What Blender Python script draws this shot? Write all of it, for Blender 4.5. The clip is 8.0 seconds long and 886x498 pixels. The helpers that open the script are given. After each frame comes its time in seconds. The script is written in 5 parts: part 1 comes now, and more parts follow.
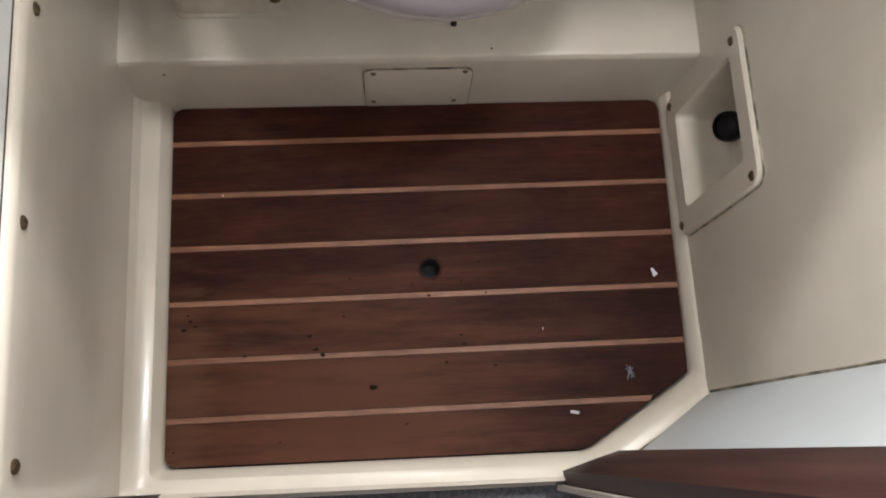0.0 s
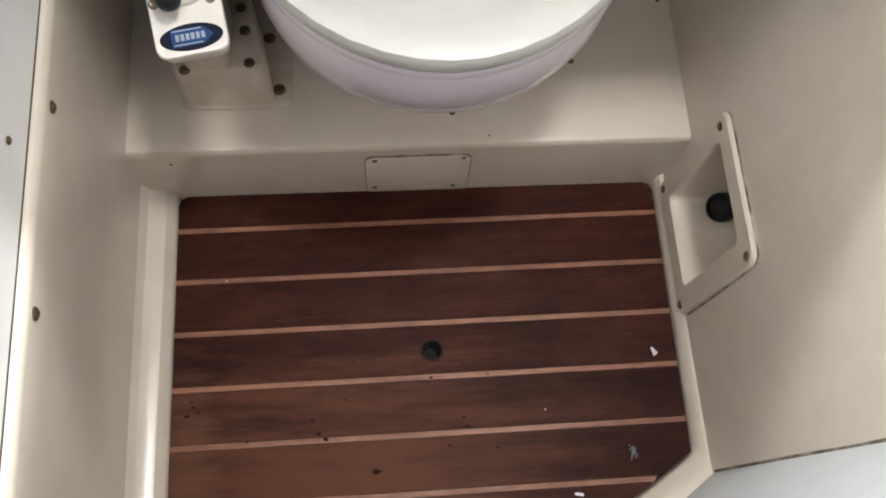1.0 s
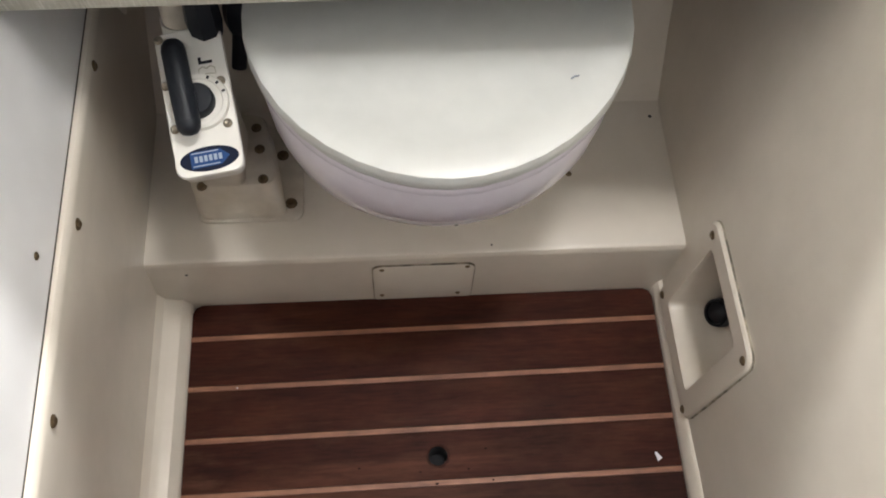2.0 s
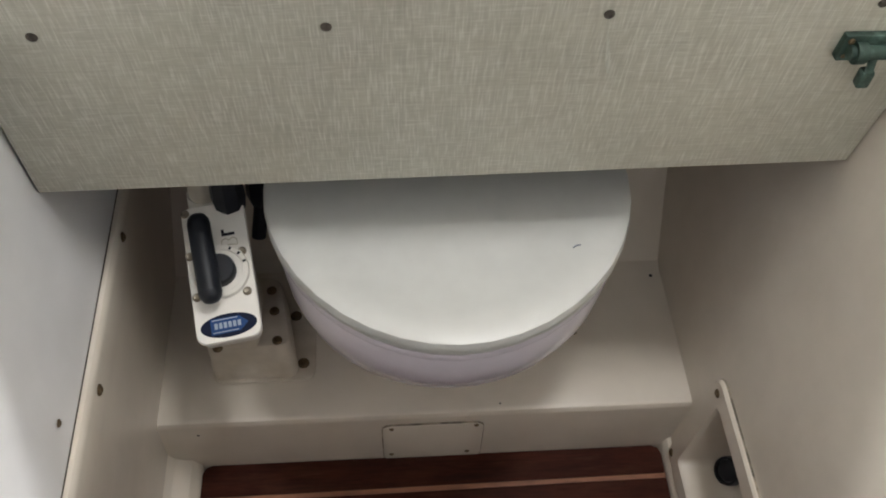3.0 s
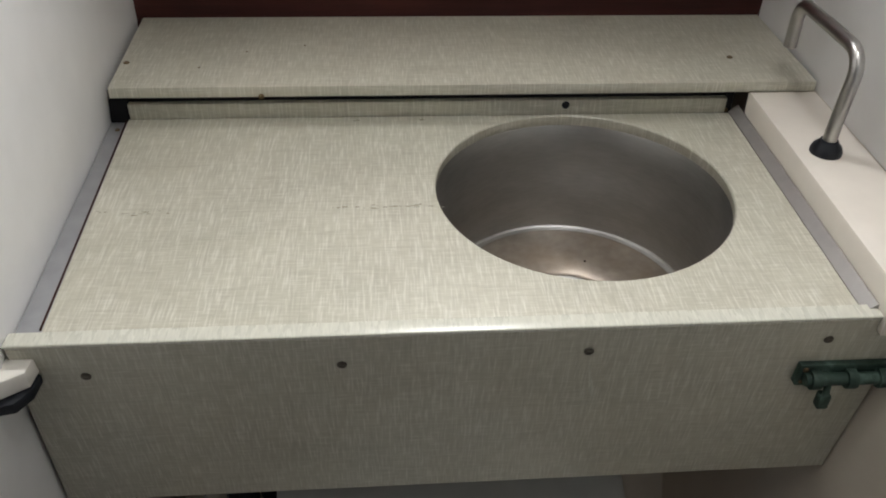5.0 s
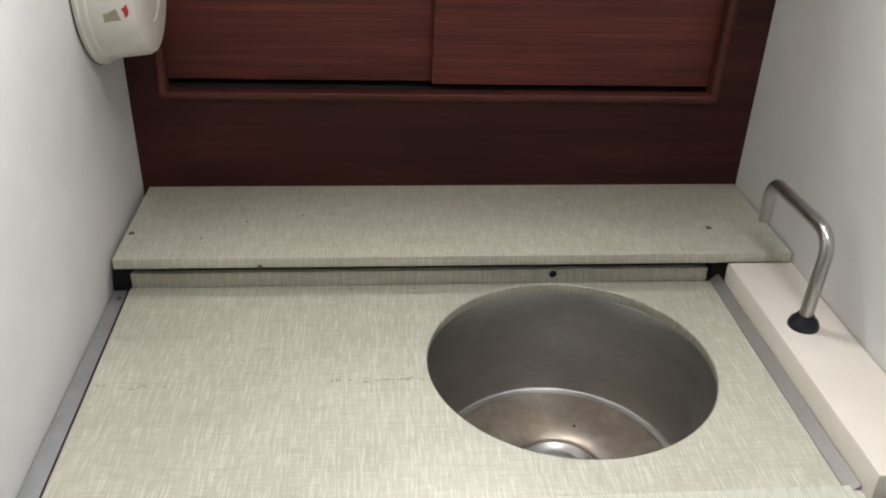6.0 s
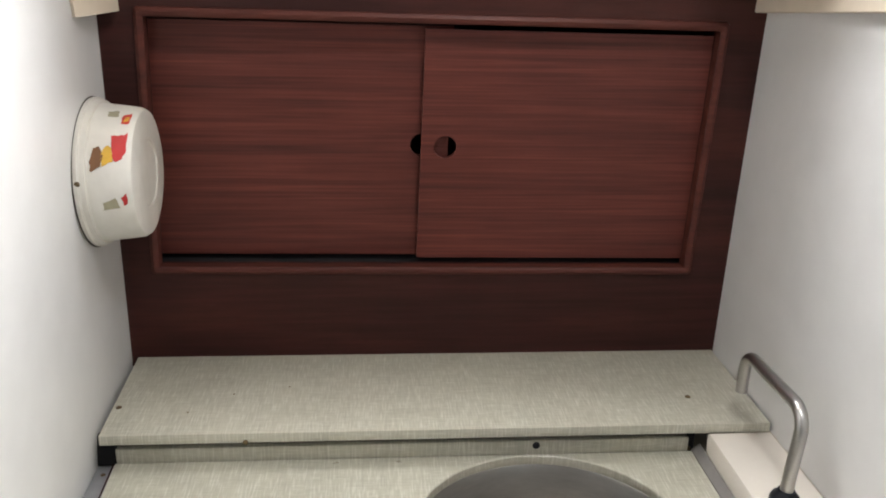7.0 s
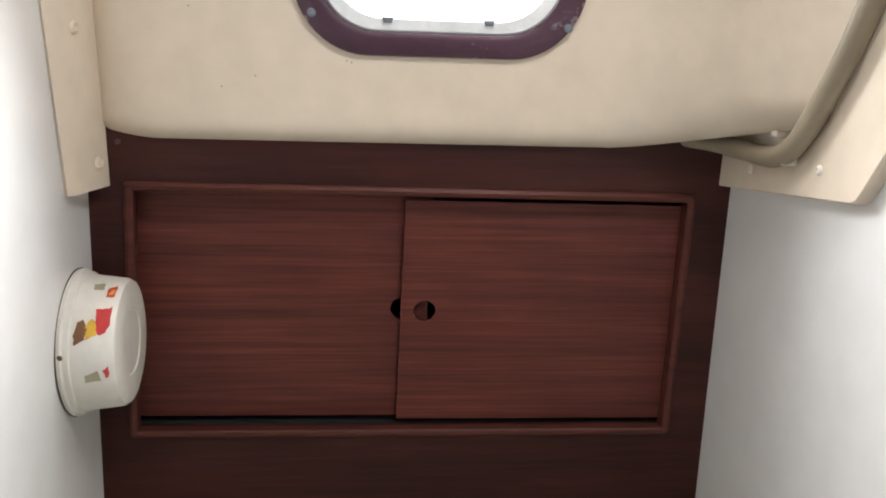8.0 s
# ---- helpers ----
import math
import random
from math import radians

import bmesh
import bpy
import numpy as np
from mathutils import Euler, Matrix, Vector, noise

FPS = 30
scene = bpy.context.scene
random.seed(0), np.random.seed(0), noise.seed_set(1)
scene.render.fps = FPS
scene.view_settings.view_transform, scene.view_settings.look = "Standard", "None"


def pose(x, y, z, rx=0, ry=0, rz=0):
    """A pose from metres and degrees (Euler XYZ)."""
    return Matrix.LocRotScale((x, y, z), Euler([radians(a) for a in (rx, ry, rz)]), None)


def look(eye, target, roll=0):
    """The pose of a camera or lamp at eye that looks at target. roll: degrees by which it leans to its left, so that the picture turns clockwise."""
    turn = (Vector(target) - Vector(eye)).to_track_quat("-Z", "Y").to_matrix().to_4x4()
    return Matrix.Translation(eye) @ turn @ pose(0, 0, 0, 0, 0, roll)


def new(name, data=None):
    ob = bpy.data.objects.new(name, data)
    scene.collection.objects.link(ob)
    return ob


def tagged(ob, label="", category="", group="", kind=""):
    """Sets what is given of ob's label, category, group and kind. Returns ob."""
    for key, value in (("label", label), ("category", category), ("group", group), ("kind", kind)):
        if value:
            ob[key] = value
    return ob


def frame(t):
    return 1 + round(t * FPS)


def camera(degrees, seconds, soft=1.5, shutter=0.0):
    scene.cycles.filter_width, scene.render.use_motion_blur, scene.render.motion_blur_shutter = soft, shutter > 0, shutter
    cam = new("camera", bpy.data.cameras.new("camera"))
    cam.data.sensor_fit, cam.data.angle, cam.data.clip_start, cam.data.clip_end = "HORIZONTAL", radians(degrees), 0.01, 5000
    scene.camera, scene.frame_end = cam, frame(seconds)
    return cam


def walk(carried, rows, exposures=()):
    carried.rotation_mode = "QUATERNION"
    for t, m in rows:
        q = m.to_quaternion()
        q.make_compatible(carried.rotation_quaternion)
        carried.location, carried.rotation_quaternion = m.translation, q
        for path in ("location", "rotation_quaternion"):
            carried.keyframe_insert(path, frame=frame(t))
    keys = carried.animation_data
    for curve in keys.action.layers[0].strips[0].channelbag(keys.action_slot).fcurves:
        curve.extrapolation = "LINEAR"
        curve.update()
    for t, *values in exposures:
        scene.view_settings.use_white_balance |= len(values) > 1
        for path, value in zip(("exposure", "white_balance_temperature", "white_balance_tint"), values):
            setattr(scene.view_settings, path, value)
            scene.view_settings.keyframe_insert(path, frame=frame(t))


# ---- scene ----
cam = camera(54.9, 8.0, soft=1.9)
PATH = [
    (0, (0.036, 0.041, 0.998), (0.162, 0.549, -0.932), 11.7),
    (0.5, (0.029, 0.044, 1.003), (0.165, 0.616, -0.908), 10.9),
    (1, (0.03, 0.044, 1.014), (0.17, 0.722, -0.862), 8.8),
    (1.2, (0.031, 0.039, 1.019), (0.172, 0.775, -0.836), 7.6),
    (2.3, (0.038, 0.032, 1.058), (0.156, 1.012, -0.682), 4.0),
    (2.5, (0.03, 0.03, 1.064), (0.166, 1.075, -0.636), 4.5),
    (3, (0.032, 0.033, 1.083), (0.151, 1.225, -0.519), 2.7),
    (3.5, (0.034, 0.033, 1.108), (0.129, 1.347, -0.398), 1.4),
    (4, (0.036, 0.027, 1.13), (0.127, 1.439, -0.283), 1.1),
    (4.5, (0.037, 0.018, 1.155), (0.13, 1.528, -0.153), 1.0),
    (4.7, (0.035, 0.023, 1.165), (0.138, 1.565, -0.104), 1.1),
    (5.8, (0.036, 0.028, 1.226), (0.161, 1.742, 0.203), 1.3),
    (6, (0.038, 0.029, 1.235), (0.167, 1.775, 0.268), 1.5),
    (6.5, (0.037, 0.029, 1.259), (0.187, 1.848, 0.443), 1.8),
    (7, (0.04, 0.022, 1.285), (0.201, 1.896, 0.606), 1.5),
    (7.5, (0.039, 0.02, 1.314), (0.214, 1.932, 0.754), 1.6),
    (8, (0.043, 0.018, 1.343), (0.242, 1.964, 0.929), 1.7),
]
EXPOSURES = [(0.0, 0.6), (0.5, 0.8), (1.2, 0.85), (2.5, 0.7), (3.0, 0.3), (3.5, -0.45), (4.0, -0.95), (4.7, -1.13), (5.8, -0.95), (6.5, -0.75), (7.0, -0.55), (7.5, -0.84), (8.0, -0.68)]
walk(cam, [(t, look(eye, target, roll)) for t, eye, target, roll in PATH], EXPOSURES)

# ---- world, light ----
world = bpy.data.worlds.new("sky")
scene.world = world
world.use_nodes = True
_n = world.node_tree.nodes
_sky = _n.new("ShaderNodeTexSky")
_sky.sky_type, _sky.sun_disc = "NISHITA", False
_sky.sun_elevation, _sky.sun_rotation = radians(50), radians(200)
world.node_tree.links.new(_sky.outputs[0], _n["Background"].inputs[0])
_n["Background"].inputs[1].default_value = 0.12


def area(name, eye, target, sx, sy, watts, colour):
    data = bpy.data.lights.new(name, "AREA")
    data.shape, data.size, data.size_y, data.energy, data.color = "RECTANGLE", sx, sy, watts, colour
    ob = new(name, data)
    ob.matrix_world = look(eye, target)
    return ob


area("hatch_light", (0.28, 0.375, 1.85), (-0.20, 0.33, 0.5), 0.14, 0.18, 7.0, (1.0, 0.985, 0.985))
# unseen fill lamp, added behind the doorway to brighten the front faces
area("cabin_fill_light", (-0.10, -0.75, 1.84), (0.05, 0.40, 0.35), 0.60, 0.50, 1.05, (1.0, 0.96, 0.91))
portlight = area("portlight_light", (0.128, 0.942, 1.468), (0.01, 0.0, 0.82), 0.23, 0.115, 9.6, (0.985, 0.985, 0.99))
portlight.data.spread = radians(120)


# ---- materials ----
def material(name, base, rough=0.5, metal=0.0, other=None, scale=(1, 1, 1), freq=6.0, mix=(0.35, 0.7), fine=60.0, fine_amount=0.12,
             bump=0.05, bump_freq=120.0, rough_var=0.1, spec=0.5, random_amount=0.0, coat=0.0, blotch=0.0, blotch_freq=9.0):
    m = bpy.data.materials.new(name)
    m.use_nodes = True
    nt = m.node_tree
    nodes, link = nt.nodes, nt.links.new
    b = nodes["Principled BSDF"]
    co = nodes.new("ShaderNodeTexCoord")
    mp = nodes.new("ShaderNodeMapping")
    mp.inputs["Scale"].default_value = scale
    link(co.outputs["Object"], mp.inputs["Vector"])
    src = mp.outputs["Vector"]
    info = None
    if random_amount:
        info = nodes.new("ShaderNodeObjectInfo")
        add = nodes.new("ShaderNodeVectorMath")
        add.operation = "ADD"
        mul = nodes.new("ShaderNodeMath")
        mul.operation, mul.inputs[1].default_value = "MULTIPLY", 37.0
        link(info.outputs["Random"], mul.inputs[0])
        link(src, add.inputs[0])
        link(mul.outputs[0], add.inputs[1])
        src = add.outputs[0]
    n1 = nodes.new("ShaderNodeTexNoise")
    n1.inputs["Scale"].default_value, n1.inputs["Detail"].default_value = freq, 5.0
    n2 = nodes.new("ShaderNodeTexNoise")
    n2.inputs["Scale"].default_value, n2.inputs["Detail"].default_value = fine, 3.0
    link(src, n1.inputs["Vector"])
    link(src, n2.inputs["Vector"])
    ramp = nodes.new("ShaderNodeMapRange")
    ramp.inputs["From Min"].default_value, ramp.inputs["From Max"].default_value = mix
    link(n1.outputs["Fac"], ramp.inputs["Value"])
    c1 = nodes.new("ShaderNodeMix")
    c1.data_type = "RGBA"
    c1.inputs[6].default_value = (*base, 1)
    c1.inputs[7].default_value = (*(other or [v * 0.85 for v in base]), 1)
    link(ramp.outputs[0], c1.inputs[0])
    hsv = nodes.new("ShaderNodeHueSaturation")
    link(c1.outputs[2], hsv.inputs["Color"])
    val = nodes.new("ShaderNodeMapRange")
    val.inputs["From Min"].default_value, val.inputs["From Max"].default_value = 0.3, 0.7
    val.inputs["To Min"].default_value, val.inputs["To Max"].default_value = 1 - fine_amount, 1 + fine_amount
    link(n2.outputs["Fac"], val.inputs["Value"])
    out = val.outputs[0]
    if info:
        rm = nodes.new("ShaderNodeMapRange")
        rm.inputs["To Min"].default_value, rm.inputs["To Max"].default_value = 1 - random_amount, 1 + random_amount
        link(info.outputs["Random"], rm.inputs["Value"])
        mm = nodes.new("ShaderNodeMath")
        mm.operation = "MULTIPLY"
        link(out, mm.inputs[0])
        link(rm.outputs[0], mm.inputs[1])
        out = mm.outputs[0]
    if blotch:
        nb = nodes.new("ShaderNodeTexNoise")
        nb.inputs["Scale"].default_value, nb.inputs["Detail"].default_value, nb.inputs["Roughness"].default_value = blotch_freq, 6.0, 0.6
        link(co.outputs["Object"], nb.inputs["Vector"])
        rb = nodes.new("ShaderNodeMapRange")
        rb.inputs["From Min"].default_value, rb.inputs["From Max"].default_value = 0.3, 0.7
        rb.inputs["To Min"].default_value, rb.inputs["To Max"].default_value = 1 - blotch, 1 + blotch
        link(nb.outputs["Fac"], rb.inputs["Value"])
        mb = nodes.new("ShaderNodeMath")
        mb.operation = "MULTIPLY"
        link(out, mb.inputs[0])
        link(rb.outputs[0], mb.inputs[1])
        out = mb.outputs[0]
    link(out, hsv.inputs["Value"])
    link(hsv.outputs[0], b.inputs["Base Color"])
    rr = nodes.new("ShaderNodeMapRange")
    rr.inputs["To Min"].default_value, rr.inputs["To Max"].default_value = max(0.03, rough - rough_var), min(1, rough + rough_var)
    link(n1.outputs["Fac"], rr.inputs["Value"])
    link(rr.outputs[0], b.inputs["Roughness"])
    b.inputs["Metallic"].default_value = metal
    b.inputs["Specular IOR Level"].default_value = spec
    b.inputs["Coat Weight"].default_value = coat
    if bump:
        n3 = nodes.new("ShaderNodeTexNoise")
        n3.inputs["Scale"].default_value, n3.inputs["Detail"].default_value = bump_freq, 3.0
        link(src, n3.inputs["Vector"])
        bp = nodes.new("ShaderNodeBump")
        bp.inputs["Strength"].default_value, bp.inputs["Distance"].default_value = bump, 0.002
        link(n3.outputs["Fac"], bp.inputs["Height"])
        link(bp.outputs[0], b.inputs["Normal"])
    return m


def linen_material(name):
    """Laminate with a woven linen print: short pale and dark threads crossing at right angles."""
    m = material(name, (0.460, 0.450, 0.365), 0.34, freq=5, mix=(0.3, 0.75), other=(0.50, 0.48, 0.39), fine=30, fine_amount=0.05, bump=0.03, bump_freq=300, blotch=0.07, blotch_freq=7.0)
    nt = m.node_tree
    nodes, link = nt.nodes, nt.links.new
    b = nodes["Principled BSDF"]
    old = b.inputs["Base Color"].links[0].from_socket
    co = [n for n in nodes if n.type == "TEX_COORD"][0]
    layers = []
    for k, (sc, lo, hi) in enumerate((((780, 52, 52), 0.49, 0.74), ((66, 800, 800), 0.51, 0.78), ((420, 30, 30), 0.45, 0.80), ((30, 420, 420), 0.48, 0.82))):
        mp = nodes.new("ShaderNodeMapping")
        mp.inputs["Scale"].default_value = sc
        mp.inputs["Location"].default_value = (k * 3.1, k * 1.7, k * 2.3)
        link(co.outputs["Object"], mp.inputs["Vector"])
        n = nodes.new("ShaderNodeTexNoise")
        n.inputs["Scale"].default_value, n.inputs["Detail"].default_value = 1.0, 0.6
        link(mp.outputs[0], n.inputs["Vector"])
        r = nodes.new("ShaderNodeMapRange")
        r.inputs["From Min"].default_value, r.inputs["From Max"].default_value = lo, hi
        link(n.outputs["Fac"], r.inputs["Value"])
        layers.append(r.outputs[0])
    cur = old
    for sock, col, amount in zip(layers, ((0.74, 0.73, 0.65), (0.71, 0.70, 0.62), (0.31, 0.29, 0.225), (0.33, 0.31, 0.24)), (0.52, 0.42, 0.30, 0.27)):
        mul = nodes.new("ShaderNodeMath")
        mul.operation, mul.inputs[1].default_value = "MULTIPLY", amount
        link(sock, mul.inputs[0])
        mx = nodes.new("ShaderNodeMix")
        mx.data_type = "RGBA"
        link(mul.outputs[0], mx.inputs[0])
        link(cur, mx.inputs[6])
        mx.inputs[7].default_value = (*col, 1)
        cur = mx.outputs[2]
    link(cur, b.inputs["Base Color"])
    return m


M = {
    "gelcoat": material("cream_gelcoat", (0.71, 0.655, 0.565), 0.26, other=(0.665, 0.605, 0.51), freq=2.5, mix=(0.1, 0.9), fine=18, fine_amount=0.02, bump=0.0, coat=0.15, rough_var=0.04, blotch=0.035, blotch_freq=14.0),
    "white_wall": material("white_laminate", (0.76, 0.757, 0.748), 0.35, other=(0.715, 0.715, 0.71), freq=2.5, mix=(0.1, 0.9), fine=20, fine_amount=0.03, bump=0.03, bump_freq=40),
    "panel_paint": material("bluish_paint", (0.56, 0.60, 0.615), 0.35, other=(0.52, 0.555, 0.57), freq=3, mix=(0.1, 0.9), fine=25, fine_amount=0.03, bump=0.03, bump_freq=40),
    "liner": material("cream_vinyl", (0.73, 0.635, 0.515), 0.5, other=(0.66, 0.57, 0.455), freq=4, mix=(0.1, 0.9), fine=30, fine_amount=0.04, bump=0.05, bump_freq=200),
    "ledge": material("ivory_moulding", (0.77, 0.72, 0.645), 0.38, other=(0.72, 0.67, 0.595), freq=6, fine=30, fine_amount=0.03, bump=0.03),
    # white with a lilac cast: the bowl's purple reflections are in the base colour
    "ceramic": material("white_ceramic", (0.76, 0.72, 0.78), 0.12, other=(0.73, 0.69, 0.75), freq=5, fine_amount=0.02, bump=0.0, rough_var=0.04),
    "lid": material("white_enamel_lid", (0.55, 0.555, 0.525), 0.38, other=(0.51, 0.515, 0.48), freq=4, mix=(0.1, 0.9), fine=40, fine_amount=0.03, bump=0.02, bump_freq=30),
    "plastic": material("white_plastic", (0.76, 0.74, 0.68), 0.38, other=(0.68, 0.65, 0.58), freq=14, fine_amount=0.04, bump=0.03),
    "plastic_old": material("aged_plastic", (0.66, 0.61, 0.52), 0.45, other=(0.55, 0.49, 0.39), freq=20, fine_amount=0.06, bump=0.05),
    "black": material("black_rubber", (0.010, 0.012, 0.016), 0.42, spec=0.3, freq=20, fine_amount=0.1, bump=0.02),
    # near-black for holes and hollow insides: their darkness is put into the colour
    "dark": material("dark_void", (0.01, 0.01, 0.012), 0.8, freq=20, bump=0.0),
    "steel": material("brushed_steel", (0.47, 0.468, 0.455), 0.42, 1.0, other=(0.41, 0.40, 0.38), scale=(1, 1, 6), freq=5, fine=60, fine_amount=0.05, bump=0.02, bump_freq=160, rough_var=0.08, blotch=0.08, blotch_freq=18.0),
    "chrome": material("polished_tube", (0.48, 0.47, 0.455), 0.34, 1.0, freq=20, fine_amount=0.05, bump=0.0),
    "brass": material("tarnished_brass", (0.22, 0.16, 0.09), 0.45, 0.8, other=(0.10, 0.07, 0.04), freq=150, fine_amount=0.2, bump=0.05),
    "verdigris": material("verdigris_brass", (0.028, 0.055, 0.042), 0.6, 0.3, other=(0.10, 0.155, 0.125), mix=(0.50, 0.72), freq=90, fine_amount=0.3, bump=0.25, bump_freq=250),
    "grey_strip": material("grey_aluminium", (0.36, 0.365, 0.375), 0.45, 0.35, freq=10, fine_amount=0.06, bump=0.02),
    "mahogany": material("mahogany", (0.142, 0.0370, 0.0270), 0.5, spec=0.25, other=(0.072, 0.0200, 0.0160), scale=(0.9, 20, 46), freq=2.4, mix=(0.28, 0.74), fine=8, fine_amount=0.26, bump=0.06, bump_freq=20, blotch=0.10, blotch_freq=6.0),
    "mahogany_dark": material("dark_mahogany", (0.048, 0.0128, 0.0105), 0.5, spec=0.22, other=(0.026, 0.0080, 0.0070), scale=(1.2, 20, 26), freq=2.0, mix=(0.3, 0.72), fine=7, fine_amount=0.22, bump=0.06, bump_freq=20, blotch=0.14, blotch_freq=6.0),
    "trim_wood": material("red_trim_wood", (0.094, 0.0255, 0.0185), 0.5, spec=0.25, other=(0.064, 0.0175, 0.0130), scale=(2, 20, 20), freq=3, fine=10, fine_amount=0.15, bump=0.05, bump_freq=25),
    "teak": material("sole_teak", (0.047, 0.0112, 0.0056), 0.55, spec=0.12, other=(0.021, 0.0056, 0.0034), scale=(1.1, 10, 10), freq=3.6, mix=(0.25, 0.78), fine=30, fine_amount=0.24, bump=0.04, bump_freq=40, rough_var=0.14, random_amount=0.16, blotch=0.30, blotch_freq=11.0),
    "holly": material("pale_inlay", (0.27, 0.118, 0.062), 0.5, other=(0.18, 0.070, 0.038), scale=(1, 10, 10), freq=12, fine=30, fine_amount=0.15, bump=0.05, random_amount=0.06, blotch=0.25, blotch_freq=25.0),
    "screw_pale": material("worn_steel_screw", (0.33, 0.30, 0.24), 0.4, 0.9, other=(0.20, 0.16, 0.11), freq=150, fine_amount=0.2, bump=0.05),
    "dark_screw": material("tarnished_screw", (0.12, 0.105, 0.085), 0.5, 0.5, other=(0.045, 0.038, 0.03), freq=200, fine_amount=0.2, bump=0.1),
    "rim_stain": material("damp_stain", (0.030, 0.0115, 0.0075), 0.6, spec=0.1, other=(0.045, 0.013, 0.008), freq=90, bump=0.0),
    "brown_stain": material("dry_stain", (0.23, 0.21, 0.155), 0.6, other=(0.37, 0.355, 0.28), freq=120, mix=(0.35, 0.6), bump=0.0),
    "steel_worn": material("stained_steel", (0.47, 0.43, 0.385), 0.37, 1.0, other=(0.33, 0.265, 0.205), freq=11, mix=(0.35, 0.7), fine=90, fine_amount=0.10, bump=0.02, bump_freq=90, rough_var=0.10, blotch=0.10, blotch_freq=30.0),
    "side_grey": material("dull_grey_metal", (0.40, 0.385, 0.37), 0.42, 0.5, freq=10, fine_amount=0.06, bump=0.02),
    "jamb_wood": material("jamb_mahogany", (0.052, 0.0140, 0.0100), 0.5, spec=0.25, other=(0.026, 0.0080, 0.0062), scale=(20, 20, 1.5), freq=2.2, mix=(0.3, 0.72), fine=8, fine_amount=0.2, bump=0.05, bump_freq=20),
    "stain_dark": material("dark_stain", (0.020, 0.0085, 0.0068), 0.8, spec=0.1, freq=60, bump=0.0),
    "edging": material("pale_edging", (0.60, 0.60, 0.52), 0.28, other=(0.54, 0.535, 0.455), scale=(6, 1, 1), freq=30, fine=120, fine_amount=0.08, bump=0.02),
    "navy": material("navy_badge", (0.006, 0.010, 0.028), 0.6, spec=0.15, freq=20, bump=0),
    "badge_blue": material("blue_badge", (0.020, 0.062, 0.18), 0.6, spec=0.15, freq=20, bump=0),
    "badge_white": material("badge_white", (0.34, 0.40, 0.48), 0.6, spec=0.15, freq=20, bump=0),
    "hose_tan": material("tan_hose", (0.30, 0.255, 0.185), 0.45, other=(0.24, 0.20, 0.14), freq=15, fine_amount=0.08, bump=0.03),
    "carpet": material("grey_carpet", (0.36, 0.38, 0.41), 0.95, other=(0.20, 0.215, 0.24), freq=160, fine=400, fine_amount=0.3, bump=0.6, bump_freq=500),
    "purple_frame": material("anodised_frame", (0.085, 0.035, 0.060), 0.4, 0.2, other=(0.06, 0.028, 0.045), freq=12, fine_amount=0.1, bump=0.03),
    # near-white and non-metallic: the glare on the inner frame is in its colour
    "alu": material("glare_aluminium", (0.84, 0.87, 0.89), 0.4, 0.0, freq=20, fine_amount=0.08, bump=0.04),
    "red": material("print_red", (0.55, 0.04, 0.04), 0.4, freq=40, bump=0),
    "yellow": material("print_yellow", (0.70, 0.42, 0.05), 0.4, freq=40, bump=0),
    "brown": material("print_brown", (0.20, 0.09, 0.035), 0.4, freq=40, bump=0),
    "olive": material("print_olive", (0.36, 0.33, 0.22), 0.45, freq=40, bump=0),
    "grime": material("joint_grime", (0.05, 0.042, 0.03), 0.9, freq=60, bump=0.1),
    "old_sealant": material("old_sealant", (0.36, 0.31, 0.23), 0.7, other=(0.10, 0.085, 0.06), freq=55, mix=(0.40, 0.60), fine=300, fine_amount=0.2, bump=0.2),
    "lint": material("grey_lint", (0.18, 0.20, 0.23), 0.9, freq=90, bump=0.1),
}
M["linen"] = linen_material("linen_laminate")


def worn(m, colour, amount, freq, lo, hi, stretch=(0.6, 1.5, 1.0)):
    """Lays patches of worn, greyed varnish over a wood."""
    nodes, link = m.node_tree.nodes, m.node_tree.links.new
    b = nodes["Principled BSDF"]
    old = b.inputs["Base Color"].links[0].from_socket
    geo = nodes.new("ShaderNodeNewGeometry")
    mp = nodes.new("ShaderNodeMapping")
    mp.inputs["Scale"].default_value = stretch
    n = nodes.new("ShaderNodeTexNoise")
    n.inputs["Scale"].default_value, n.inputs["Detail"].default_value, n.inputs["Roughness"].default_value = freq, 7.0, 0.65
    r = nodes.new("ShaderNodeMapRange")
    r.interpolation_type = "SMOOTHSTEP"
    r.inputs["From Min"].default_value, r.inputs["From Max"].default_value, r.inputs["To Max"].default_value = lo, hi, amount
    mx = nodes.new("ShaderNodeMix")
    mx.data_type = "RGBA"
    mx.inputs[7].default_value = (*colour, 1)
    link(geo.outputs["Position"], mp.inputs["Vector"])
    link(mp.outputs[0], n.inputs["Vector"])
    link(n.outputs["Fac"], r.inputs["Value"])
    link(r.outputs[0], mx.inputs[0])
    link(old, mx.inputs[6])
    link(mx.outputs[2], b.inputs["Base Color"])


worn(M["teak"], (0.090, 0.036, 0.019), 0.30, 10.0, 0.45, 0.66)
worn(M["teak"], (0.012, 0.0045, 0.0035), 0.55, 13.0, 0.54, 0.70, (0.28, 2.6, 1.0))


